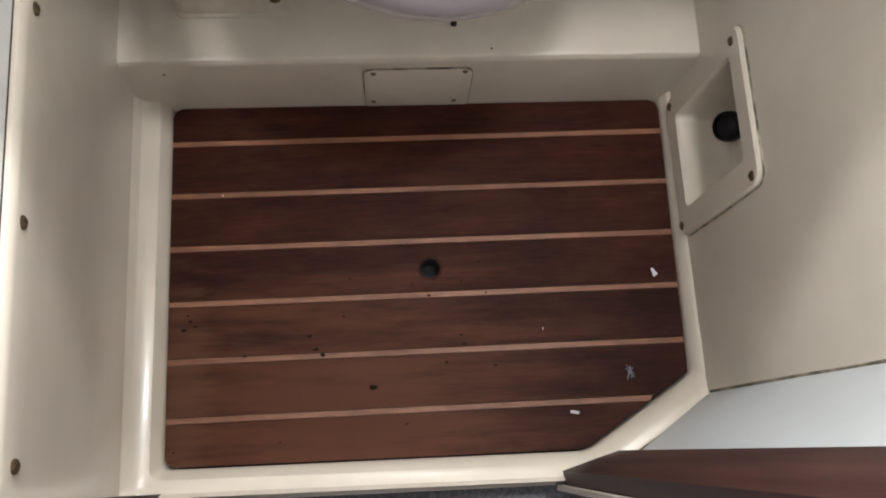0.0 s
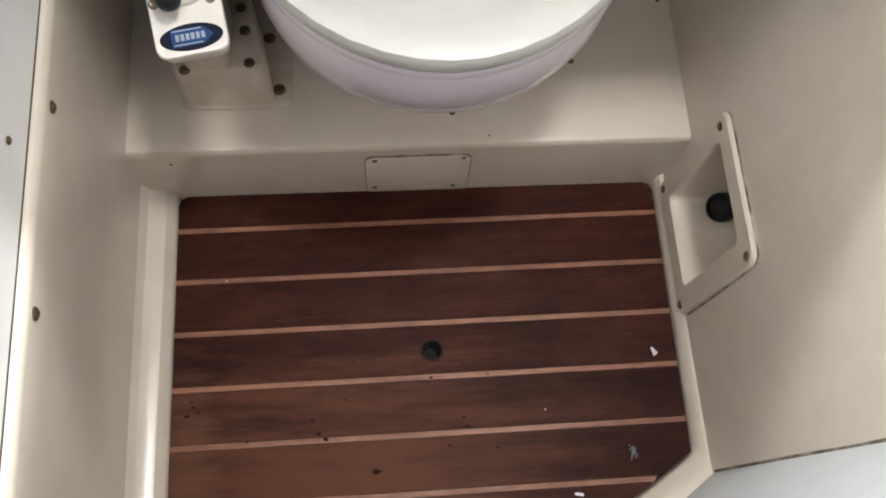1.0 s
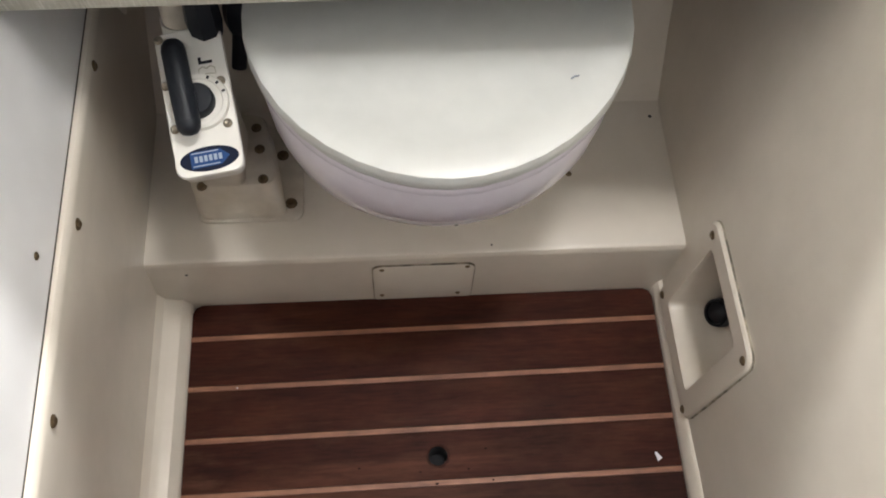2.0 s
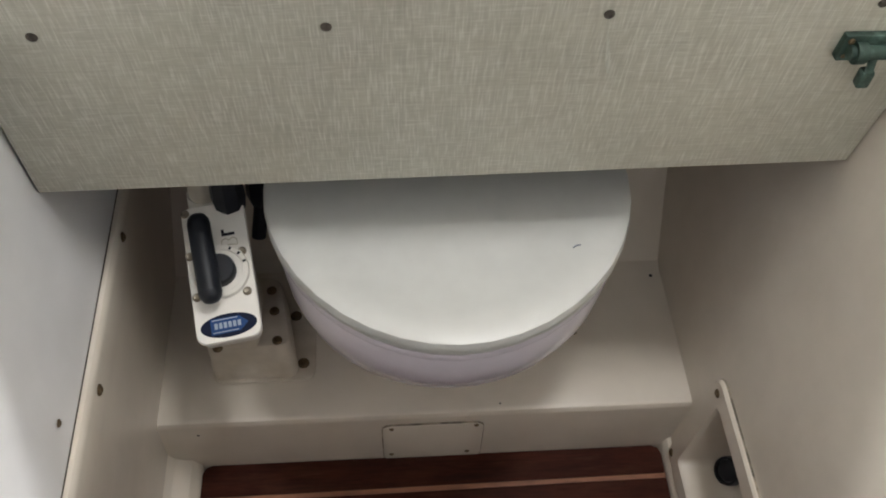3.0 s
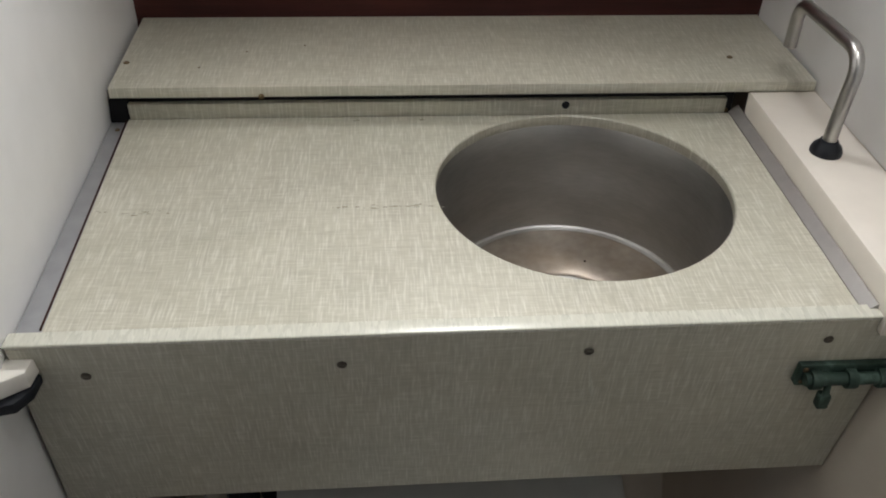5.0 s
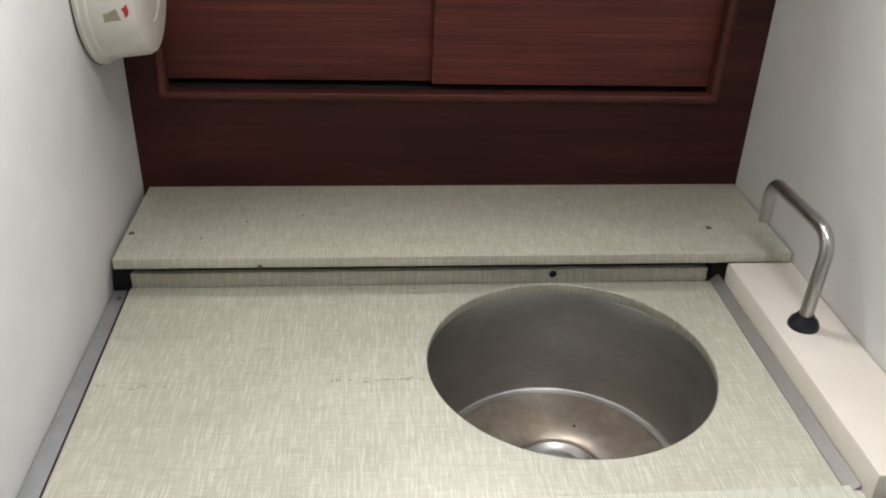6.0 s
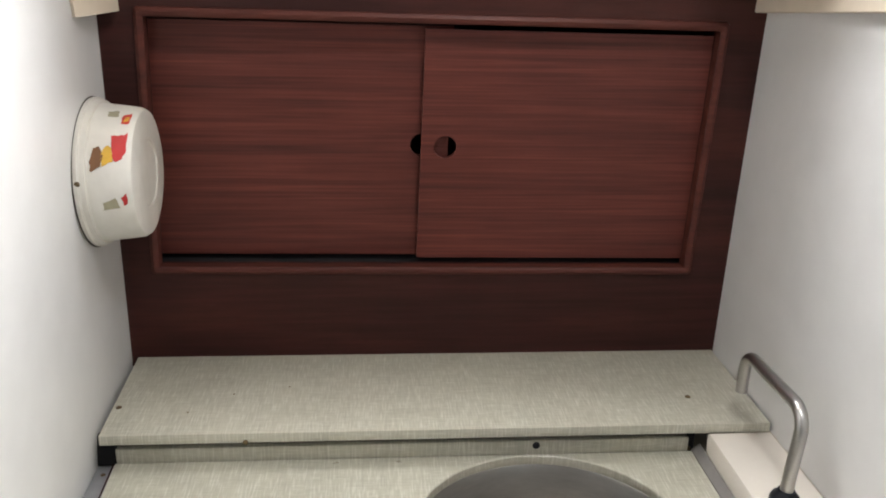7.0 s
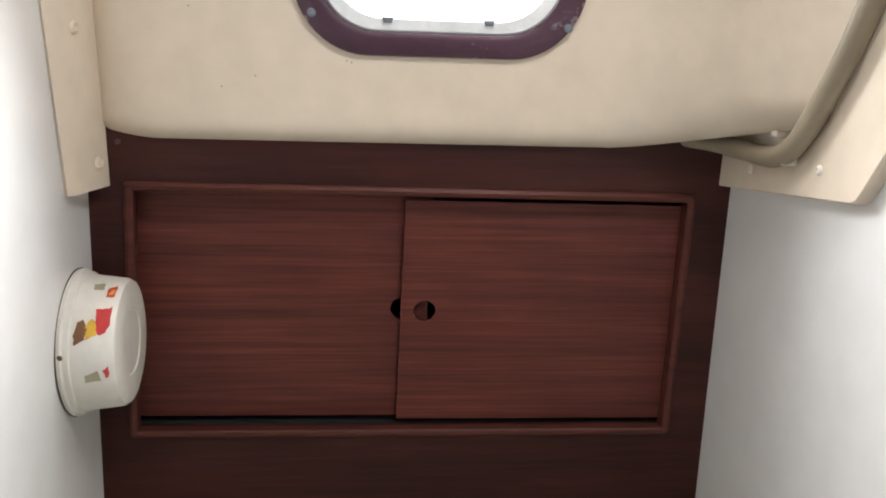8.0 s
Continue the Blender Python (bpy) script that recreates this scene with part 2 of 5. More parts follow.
def pale_patch(m, colour, amount, centre, radii, freq):
    """A frayed patch of paler varnish round a place on the sole."""
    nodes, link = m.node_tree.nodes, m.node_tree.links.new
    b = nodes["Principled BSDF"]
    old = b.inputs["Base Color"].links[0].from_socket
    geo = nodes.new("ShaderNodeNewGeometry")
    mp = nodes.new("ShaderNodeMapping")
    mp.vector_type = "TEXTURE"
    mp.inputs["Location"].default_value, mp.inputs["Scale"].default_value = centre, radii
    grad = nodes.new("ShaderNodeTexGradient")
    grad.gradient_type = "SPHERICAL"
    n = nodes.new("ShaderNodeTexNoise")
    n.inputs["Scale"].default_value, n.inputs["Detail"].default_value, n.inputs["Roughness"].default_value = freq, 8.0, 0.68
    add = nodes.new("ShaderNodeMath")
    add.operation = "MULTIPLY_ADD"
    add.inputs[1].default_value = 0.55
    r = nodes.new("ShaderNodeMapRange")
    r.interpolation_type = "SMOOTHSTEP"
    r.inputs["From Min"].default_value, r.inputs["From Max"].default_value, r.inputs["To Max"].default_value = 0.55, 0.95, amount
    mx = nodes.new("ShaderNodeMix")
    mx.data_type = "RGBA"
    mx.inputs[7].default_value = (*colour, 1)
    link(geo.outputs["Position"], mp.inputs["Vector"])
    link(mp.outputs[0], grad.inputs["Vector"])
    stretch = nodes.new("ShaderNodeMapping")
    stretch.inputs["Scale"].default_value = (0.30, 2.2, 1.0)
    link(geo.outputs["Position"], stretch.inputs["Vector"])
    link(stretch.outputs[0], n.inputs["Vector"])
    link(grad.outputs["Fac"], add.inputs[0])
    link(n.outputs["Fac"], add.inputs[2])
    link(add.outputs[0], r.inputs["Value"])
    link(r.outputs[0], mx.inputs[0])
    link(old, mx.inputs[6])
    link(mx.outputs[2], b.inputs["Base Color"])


# trodden varnish, with the sole's brighter front light put into the colour too
pale_patch(M["teak"], (0.132, 0.050, 0.028), 0.75, (-0.02, 0.11, 0.0), (0.36, 0.23, 1.0), 13.0)
pale_patch(M["teak"], (0.135, 0.062, 0.038), 0.60, (-0.205, 0.14, 0.0), (0.05, 0.20, 1.0), 30.0)
worn(M["mahogany_dark"], (0.088, 0.0265, 0.0185), 0.5, 6.0, 0.46, 0.68, (0.35, 1.5, 2.4))
worn(M["mahogany"], (0.066, 0.0172, 0.0135), 0.4, 6.0, 0.48, 0.70, (0.35, 1.5, 2.4))
worn(M["purple_frame"], (0.42, 0.42, 0.46), 0.7, 45.0, 0.60, 0.70)
worn(M["linen"], (0.34, 0.325, 0.245), 0.35, 7.0, 0.50, 0.74)
worn(M["white_wall"], (0.66, 0.66, 0.655), 0.35, 5.0, 0.48, 0.75)
worn(M["gelcoat"], (0.55, 0.48, 0.38), 0.35, 6.0, 0.50, 0.85)
glass = bpy.data.materials.new("window_glass")
glass.use_nodes = True
glass.node_tree.nodes["Principled BSDF"].inputs["Transmission Weight"].default_value = 1.0
glass.node_tree.nodes["Principled BSDF"].inputs["Roughness"].default_value = 0.05
glass.node_tree.nodes["Principled BSDF"].inputs["IOR"].default_value = 1.1
M["glass"] = glass


# ---- mesh helpers ----
def box(bm, x0, x1, y0, y1, z0, z1, bevel=0.0, seg=2):
    vs = [bm.verts.new((x, y, z)) for z in (z0, z1) for y in (y0, y1) for x in (x0, x1)]
    fs = [bm.faces.new([vs[i] for i in f]) for f in ((0, 2, 3, 1), (4, 5, 7, 6), (0, 1, 5, 4), (2, 6, 7, 3), (0, 4, 6, 2), (1, 3, 7, 5))]
    if bevel:
        es = list({e for f in fs for e in f.edges})
        bmesh.ops.bevel(bm, geom=es, offset=bevel, segments=seg, affect="EDGES", profile=0.5)
    return bm


AXES = {"z": lambda a, b, d: (a, b, d), "y": lambda a, b, d: (a, d, b), "x": lambda a, b, d: (d, a, b)}


def prism(bm, poly, axis, d0, d1, bevel=0.0):
    """A flat outline (two coordinates in the order of the axes left over) carried from d0 to d1 along an axis."""
    put = AXES[axis]
    lo = [bm.verts.new(put(a, b, d0)) for a, b in poly]
    hi = [bm.verts.new(put(a, b, d1)) for a, b in poly]
    n = len(poly)
    fs = [bm.faces.new(lo[::-1]), bm.faces.new(hi)]
    fs += [bm.faces.new((lo[i], lo[(i + 1) % n], hi[(i + 1) % n], hi[i])) for i in range(n)]
    bmesh.ops.recalc_face_normals(bm, faces=fs)
    if bevel:
        es = [e for e in fs[0].edges] + [e for e in fs[1].edges]
        bmesh.ops.bevel(bm, geom=list(set(es)), offset=bevel, segments=2, affect="EDGES", profile=0.5)
    return bm


def rounded(a0, a1, b0, b1, r, seg=6):
    pts = []
    for ca, cb, s in ((a1 - r, b0 + r, -90), (a1 - r, b1 - r, 0), (a0 + r, b1 - r, 90), (a0 + r, b0 + r, 180)):
        for i in range(seg + 1):
            w = radians(s + 90 * i / seg)
            pts.append((ca + r * math.cos(w), cb + r * math.sin(w)))
    return pts


def lathe(bm, profile, m=Matrix(), seg=32, close=True):
    """Turns a profile of (radius, height) pairs round z, then moves it by m."""
    rings = []
    for r, h in profile:
        if r < 1e-6:
            rings.append([bm.verts.new(m @ Vector((0, 0, h)))])
        else:
            rings.append([bm.verts.new(m @ Vector((r * math.cos(2 * math.pi * i / seg), r * math.sin(2 * math.pi * i / seg), h))) for i in range(seg)])
    fs = []
    for a, b in zip(rings, rings[1:]):
        for i in range(seg):
            j = (i + 1) % seg
            if len(a) == 1 and len(b) > 1:
                fs.append(bm.faces.new((a[0], b[j], b[i])))
            elif len(b) == 1 and len(a) > 1:
                fs.append(bm.faces.new((a[i], a[j], b[0])))
            elif len(a) > 1:
                fs.append(bm.faces.new((a[i], a[j], b[j], b[i])))
    bmesh.ops.recalc_face_normals(bm, faces=fs)
    return bm


def smooth_path(pts, n=8):
    pts = [Vector(p) for p in pts]
    ext = [2 * pts[0] - pts[1]] + pts + [2 * pts[-1] - pts[-2]]
    out = []
    for i in range(1, len(ext) - 2):
        p0, p1, p2, p3 = ext[i - 1:i + 3]
        for k in range(n):
            t = k / n
            out.append(0.5 * (2 * p1 + (p2 - p0) * t + (2 * p0 - 5 * p1 + 4 * p2 - p3) * t * t + (3 * p1 - p0 - 3 * p2 + p3) * t ** 3))
    return out + [pts[-1]]


def tube(bm, pts, r, seg=12):
    pts = [Vector(p) for p in pts]
    side = None
    rings = []
    for i, p in enumerate(pts):
        d = (pts[min(i + 1, len(pts) - 1)] - pts[max(i - 1, 0)]).normalized()
        if side is None:
            side = d.orthogonal().normalized()
        side = (side - d * side.dot(d)).normalized()
        up = d.cross(side)
        rings.append([bm.verts.new(p + r * (math.cos(2 * math.pi * k / seg) * side + math.sin(2 * math.pi * k / seg) * up)) for k in range(seg)])
    fs = [bm.faces.new(rings[0][::-1]), bm.faces.new(rings[-1])]
    for a, b in zip(rings, rings[1:]):
        fs += [bm.faces.new((a[k], a[(k + 1) % seg], b[(k + 1) % seg], b[k])) for k in range(seg)]
    bmesh.ops.recalc_face_normals(bm, faces=fs)
    return bm


def sheet(bm, rows, closed=False):
    """Faces between rows of points."""
    vs = [[bm.verts.new(p) for p in row] for row in rows]
    n = len(vs[0])
    fs = []
    for a, b in zip(vs, vs[1:]):
        for i in range(n if closed else n - 1):
            j = (i + 1) % n
            fs.append(bm.faces.new((a[i], a[j], b[j], b[i])))
    return fs


def mesh_object(name, bm, mat, smooth=35):
    me = bpy.data.meshes.new(name)
    bmesh.ops.remove_doubles(bm, verts=bm.verts, dist=1e-6)
    bmesh.ops.recalc_face_normals(bm, faces=bm.faces)
    for f in bm.faces:
        f.smooth = True
    for e in bm.edges:
        if len(e.link_faces) == 2 and e.calc_face_angle(0) > radians(smooth):
            e.smooth = False
    bm.to_mesh(me)
    bm.free()
    me.materials.append(M[mat])
    return new(name, me)


def adopt(ob, parent):
    ob.parent = parent
    if parent.parent is None:
        ob.matrix_parent_inverse = Matrix.Translation(-parent.location)
    return ob


def part(name, bm, mat, parent, label=""):
    return tagged(adopt(mesh_object(name, bm, mat), parent), label)


def thing(name, at, label, category, group=""):
    ob = new(name)
    ob.location = at
    ob.empty_display_size = 0.05
    return tagged(ob, label, category, group)


def structure(name, bm, mat, label, category):
    return tagged(mesh_object(name, bm, mat), label, category, kind="structure")


def screw_mesh(r, h, mat):
    bm = bmesh.new()
    lathe(bm, [(0, h * 0.75), (r * 0.18, h * 0.7), (r * 0.6, h), (r, h * 0.45), (r * 1.05, 0)], seg=12)
    ob = mesh_object("screw", bm, mat)
    me = ob.data
    bpy.data.objects.remove(ob)
    return me


SCREWS = {}


def screw(parent, place, normal, r=0.004, mat="brass", name="screw"):
    key = (r, mat)
    if key not in SCREWS:
        SCREWS[key] = screw_mesh(r, r * 0.5, mat)
    ob = new(name, SCREWS[key])
    turn = Vector(normal).to_track_quat("Z", "Y").to_matrix().to_4x4()
    ob.matrix_basis = Matrix.Translation(place) @ turn
    return adopt(ob, parent)

# ---- the room ----
def lerp_table(table, v):
    if v <= table[0][0]:
        return table[0][1]
    for (a, p), (b, q) in zip(table, table[1:]):
        if v <= b:
            return p + (q - p) * (v - a) / (b - a)
    return table[-1][1]


RIGHT = [(-0.02, 0.394), (0.10, 0.402), (0.20, 0.4065), (0.30, 0.414), (0.53, 0.437), (0.62, 0.439), (0.70, 0.441), (0.7720, 0.444), (0.7725, 0.486), (0.785, 0.4855), (1.02, 0.480), (1.2, 0.4765), (1.9, 0.470)]


def xr(z):
    """The starboard wall's face at height z."""
    return lerp_table(RIGHT, z)


def xl(y, z=1.0):
    """The port bulkhead's face; it runs outwards towards the hull and stands back where the counter is let in."""
    lean = 0.027 * min(max(z - 0.785, 0.0), 0.42)
    return -0.2345 - 0.0275 * y + lean - lerp_table([(0.398, 0.0), (0.46, 0.012), (0.53, 0.018), (0.605, 0.0145), (0.672, 0.0105), (0.742, 0.004), (0.783, 0.0)], z)


def wall_sheet(rows, offset):
    """A wall from rows of face points, with a back face moved by offset."""
    bm = bmesh.new()
    off = Vector(offset)
    front = [[Vector(p) for p in row] for row in rows]
    back = [[p + off for p in row] for row in front]
    sheet(bm, front)
    sheet(bm, back)
    sheet(bm, [front[0], back[0]])
    sheet(bm, [front[-1], back[-1]])
    sheet(bm, [[r[0] for r in front], [r[0] for r in back]])
    sheet(bm, [[r[-1] for r in front], [r[-1] for r in back]])
    return bm


TOP = 1.86
# port side: laminate bulkhead above, moulded liner below with a flange along its upper edge
structure("wall_port", wall_sheet([[(xl(y, z), y, z) for y in (0.0, 0.2, 0.4, 0.6, 0.8, 0.95, 1.10)] for z in (0.385, 0.398, 0.46, 0.53, 0.605, 0.672, 0.742, 0.783, 1.0, 1.205, TOP)], (-0.02, 0, 0)),
          "white_wall", "smooth white laminate bulkhead, faintly marked", "wall")
rows = []
for z, x in ((-0.005, -0.2665), (0.020, -0.2645), (0.05, -0.263), (0.12, -0.259), (0.25, -0.249), (0.350, -0.2410), (0.388, -0.2385), (0.3945, -0.2397), (0.3975, -0.2425), (0.3978, -0.256)):
    rows.append([(x + 0.0005 - (0.010 + 0.0375 * max(z, 0.0)) * (y - 0.45), y, z) for y in (0.0, 0.2, 0.4, 0.6, 0.80, 1.1)])
liner_port = structure("wall_port_liner", wall_sheet(rows, (-0.02, 0, 0)), "gelcoat", "glossy cream moulded liner with screwed upper flange", "wall")
for y, z in ((0.059, 0.370), (0.234, 0.379), (0.411, 0.378), (0.580, 0.386)):
    screw(liner_port, (-0.2387 - 0.0245 * (y - 0.45), y, z), (1, 0, 0.1), 0.0055, "brass")
bm = bmesh.new()
tube(bm, [(xl(y, 0.4) + 0.0004, y, 0.3983) for y in (0.0, 0.25, 0.5, 0.70)], 0.0008, 6)
part("joint_shadow", bm, "grime", liner_port, "dark joint above the flange")
screw(liner_port, (xl(0.358, 0.422) + 0.0006, 0.358, 0.422), (1, 0, 0), 0.0035, "brass")

# starboard side: liner to the ledge's height, laminate above
bm = bmesh.new()
ys = [0.118, 0.2, 0.3, 0.330, 0.456, 0.6, 0.85, 1.10]
zs = [0.0, 0.040, 0.06, 0.10, 0.15, 0.200, 0.3, 0.4, 0.53, 0.62, 0.70, 0.7720, 0.7725]
for off in (0.0, 0.02):
    grid = [[bm.verts.new((xr(z) + 0.010 * max(0, 0.3 - y) + off, y - (0.024 * z if y < 0.12 else 0), z)) for y in ys] for z in zs]
    for a in range(len(zs) - 1):
        for b in range(len(ys) - 1):
            # leaves the opening of the wall pocket
            if not (0.040 <= zs[a] < 0.200 and 0.330 <= ys[b] < 0.456):
                bm.faces.new((grid[a][b], grid[a][b + 1], grid[a + 1][b + 1], grid[a + 1][b]))
structure("wall_starboard_liner", bm, "gelcoat", "cream moulded liner wall with soft sheen", "wall")
structure("wall_starboard", wall_sheet([[(xr(z) + (0.010 * max(0, 0.3 - y)), y - (0.024 * z if y < 0.12 else 0), z) for y in (0.118, 0.5, 0.85, 1.10)] for z in (0.7730, 1.0, 1.2, 1.5, TOP)], (0.02, 0, 0)),
          "white_wall", "plain white laminate wall", "wall")
# the angled panel beside the doorway
P0, P1 = Vector((0.416, 0.116)), Vector((0.288, 0.040))
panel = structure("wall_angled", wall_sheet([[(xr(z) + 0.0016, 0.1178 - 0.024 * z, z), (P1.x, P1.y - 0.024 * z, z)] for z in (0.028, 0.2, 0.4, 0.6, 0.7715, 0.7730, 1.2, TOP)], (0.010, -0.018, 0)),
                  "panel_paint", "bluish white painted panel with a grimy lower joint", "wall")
bm = bmesh.new()
tube(bm, [(xr(z) + 0.0017, 0.1180 - 0.024 * z, z) for z in (0.03, 0.2, 0.4, 0.6, 0.76)], 0.0021, 6)
tube(bm, [(P0.x - 0.004 + (P1.x - P0.x) * k, P0.y + 0.001 + (P1.y - P0.y) * k, 0.0300) for k in (0, 0.35, 0.7, 1)], 0.0011, 6)
part("joint_bead", bm, "old_sealant", panel, "brownish grimy sealant joint")
# flecks of grime along the lower joint
rnd = random.Random(11)
bm = bmesh.new()
for k in range(34):
    t = rnd.random() ** 0.8
    x = 0.404 + (0.322 - 0.404) * t + rnd.uniform(-0.0015, 0.0015)
    y = 0.1115 + (0.0575 - 0.1115) * t + rnd.uniform(-0.001, 0.0025)
    r = rnd.uniform(0.0005, 0.0016)
    box(bm, x - r, x + r, y - r * 0.7, y + r * 0.7, 0.0285, 0.0312)
part("grime_fleck", bm, "grime", panel, "dark grime flecks")

# doorway: mahogany jambs, outer wall round it
bm = bmesh.new()
prism(bm, [(0.222, 0.038), (0.2885, 0.0575), (0.300, 0.030), (0.300, -0.015), (0.236, -0.010), (0.226, 0.016)], "z", 0.012, TOP - 0.03, 0.002)
for v in bm.verts:
    v.co.y -= 0.024 * v.co.z
structure("door_1", bm, "jamb_wood", "varnished mahogany doorway jamb", "door frame")
bm = bmesh.new()
prism(bm, [(0.2235, 0.0225), (0.2165, 0.0225), (0.2155, 0.0170), (0.2245, 0.0160)], "z", 0.012, TOP - 0.03, 0.001)
for v in bm.verts:
    v.co.y -= 0.024 * v.co.z
structure("trim_doorway", bm, "ledge", "narrow pale edging strip down the doorway jamb", "trim")
bm = bmesh.new()
prism(bm, [(-0.262, 0.033), (-0.218, 0.033), (-0.218, -0.015), (-0.262, -0.015)], "z", 0.012, TOP - 0.03, 0.003)
structure("door_2", bm, "jamb_wood", "varnished mahogany doorway jamb beside the liner", "door frame")
bm = bmesh.new()
box(bm, -1.0, -0.264, -0.02, -0.001, -0.06, TOP)
structure("wall_door_port", bm, "mahogany", "mahogany cabin bulkhead beside the doorway", "wall")
bm = bmesh.new()
box(bm, 0.302, 1.0, -0.02, -0.001, -0.06, TOP)
structure("wall_door_starboard", bm, "mahogany", "mahogany cabin bulkhead beside the doorway", "wall")
bm = bmesh.new()
box(bm, -1.0, 1.0, -1.45, 0.040, -0.08, -0.05)
structure("floor_cabin", bm, "carpet", "speckled blue-grey carpet outside the doorway", "carpet")
bm = bmesh.new()
box(bm, -0.216, 0.215, 0.0225, 0.0300, -0.05, 0.012, 0.002)
structure("threshold", bm, "ledge", "pale threshold strip below the doorway", "trim")
# unseen walls, added in dark wood to lessen the bounce on the apron
for name, b in (("wall_cabin_port", (-1.02, -1.0, -1.45, 0.0, -0.06, TOP)), ("wall_cabin_starboard", (1.0, 1.02, -1.45, 0.0, -0.06, TOP)), ("wall_cabin_aft", (-1.02, 1.02, -1.47, -1.45, -0.06, TOP))):
    bm = bmesh.new()
    box(bm, *b)
    structure(name, bm, "mahogany", "unseen mahogany cabin wall, dark to hold back bounced light", "wall")
# unseen ceiling with the hatch opening and an added one for the cabin lamp
HX0, HX1, HY0, HY1 = 0.12, 0.44, 0.25, 0.50
bm = bmesh.new()
box(bm, -1.02, -0.42, -1.47, 1.12, TOP, TOP + 0.03)
box(bm, -0.42, HX0, -0.48, 1.12, TOP, TOP + 0.03)
box(bm, -0.42, HX0, -1.47, -1.02, TOP, TOP + 0.03)
box(bm, HX1, 1.02, -1.47, 1.12, TOP, TOP + 0.03)
box(bm, HX0, HX1, -0.48, HY0, TOP, TOP + 0.03)
box(bm, HX0, HX1, -1.47, -1.02, TOP, TOP + 0.03)
box(bm, HX0, HX1, HY1, 1.12, TOP, TOP + 0.03)
structure("ceiling", bm, "liner", "cream headliner with an open deck hatch and an added cabin opening", "ceiling")

# ---- sole: teak planks with pale inlay strips ----
SOLE = [(-0.225, 0.494), (0.387, 0.494), (0.385, 0.142), (0.257, 0.060), (-0.221, 0.060)]
SKEW = 0.0075


def left_edge(y):
    return -0.2215 - 0.0045 * (y - 0.06) / 0.434


def right_edge(y):
    if y >= 0.142:
        return 0.3845 + 0.002 * (y - 0.142) / 0.35
    return 0.257 + (y - 0.060) * (0.3845 - 0.257) / 0.082


bm = bmesh.new()
prism(bm, [(x, y) for x, y in SOLE], "z", -0.075, -0.055)
sole = structure("floor", bm, "dark", "varnished teak sole with pale inlaid strips", "floor")
cuts = [0.4490, 0.3815, 0.3150, 0.2480, 0.1805, 0.1135]
HALF = 0.0032
edges = [0.494] + cuts + [0.0605]


def sloped(x, y):
    """Strips run slightly askew to the cabin."""
    return y + SKEW * (x - 0.08) if 0.07 < y < 0.48 else y


for k in range(7):
    hi = edges[k] - (HALF + 0.0006 if k else 0.0)
    lo = edges[k + 1] + (HALF + 0.0006 if k < 6 else 0.0)
    pl = []
    r = 0.012
    if k == 0:
        pl = [(left_edge(lo), lo), (right_edge(lo), lo), (right_edge(hi), hi - r), (right_edge(hi) - r * 0.3, hi - r * 0.3), (right_edge(hi) - r, hi),
              (left_edge(hi) + r, hi), (left_edge(hi) + r * 0.3, hi - r * 0.3), (left_edge(hi), hi - r)]
    elif k == 6:
        pl = [(left_edge(lo) + r, lo), (right_edge(lo) - 0.008, lo), (right_edge(lo) + 0.004, lo + 0.004), (right_edge(hi), hi), (left_edge(hi), hi), (left_edge(lo), lo + r), (left_edge(lo) + r * 0.3, lo + r * 0.3)]
    elif k == 5:
        pl = [(left_edge(lo), lo), (right_edge(lo), lo), (right_edge(0.142), 0.142), (right_edge(hi), hi), (left_edge(hi), hi)]
    else:
        pl = [(left_edge(lo), lo), (right_edge(lo), lo), (right_edge(hi), hi), (left_edge(hi), hi)]
    pl = [(x, sloped(x, y)) for x, y in pl]
    bm = bmesh.new()
    if k == 3:
        # the plank with the drain hole
        cx, cy, rr, s = 0.0845, 0.2805, 0.0118, 0.022
        prism(bm, [(pl[0]), (cx - s, sloped(cx - s, lo)), (cx - s, sloped(cx - s, hi)), (pl[3])], "z", -0.006, 0.0)
        prism(bm, [(cx + s, sloped(cx + s, lo)), pl[1], pl[2], (cx + s, sloped(cx + s, hi))], "z", -0.006, 0.0)
        outer, inner = [], []
        for i in range(24):
            w = 2 * math.pi * i / 24
            c, sn = math.cos(w), math.sin(w)
            q = max(abs(c), abs(sn))
            ox, oy = cx + s * c / q, cy + s * sn / q
            if abs(sn) >= abs(c) - 1e-6:
                oy = sloped(ox, hi if sn > 0 else lo)
            outer.append((ox, oy))
            inner.append((cx + rr * c, cy + rr * sn))
        sheet(bm, [[(*p, 0.0) for p in outer], [(*p, 0.0) for p in inner], [(*p, -0.006) for p in inner]], True)
    else:
        prism(bm, pl, "z", -0.006, 0.0)
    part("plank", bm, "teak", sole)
for c in cuts:
    bm = bmesh.new()
    a, b = left_edge(c), right_edge(c)
    prism(bm, [(a, sloped(a, c) - HALF), (b - (0.004 if c < 0.14 else 0), sloped(b, c) - HALF), (b, sloped(b, c) + HALF), (a, sloped(a, c) + HALF)], "z", -0.006, -0.0004)
    part("inlay_strip", bm, "holly", sole)
bm = bmesh.new()
lathe(bm, [(0.0118, -0.0005), (0.0108, -0.003), (0.0104, -0.030), (0.0, -0.031)], Matrix.Translation((0.0845, 0.2805, 0)), 24)
part("drain_hole", bm, "dark", sole, "dark drain hole with worn rim")

bm = bmesh.new()
rnd = random.Random(5)
ring = [(0.0146 + rnd.uniform(-0.001, 0.0014), 2 * math.pi * i / 24) for i in range(24)]
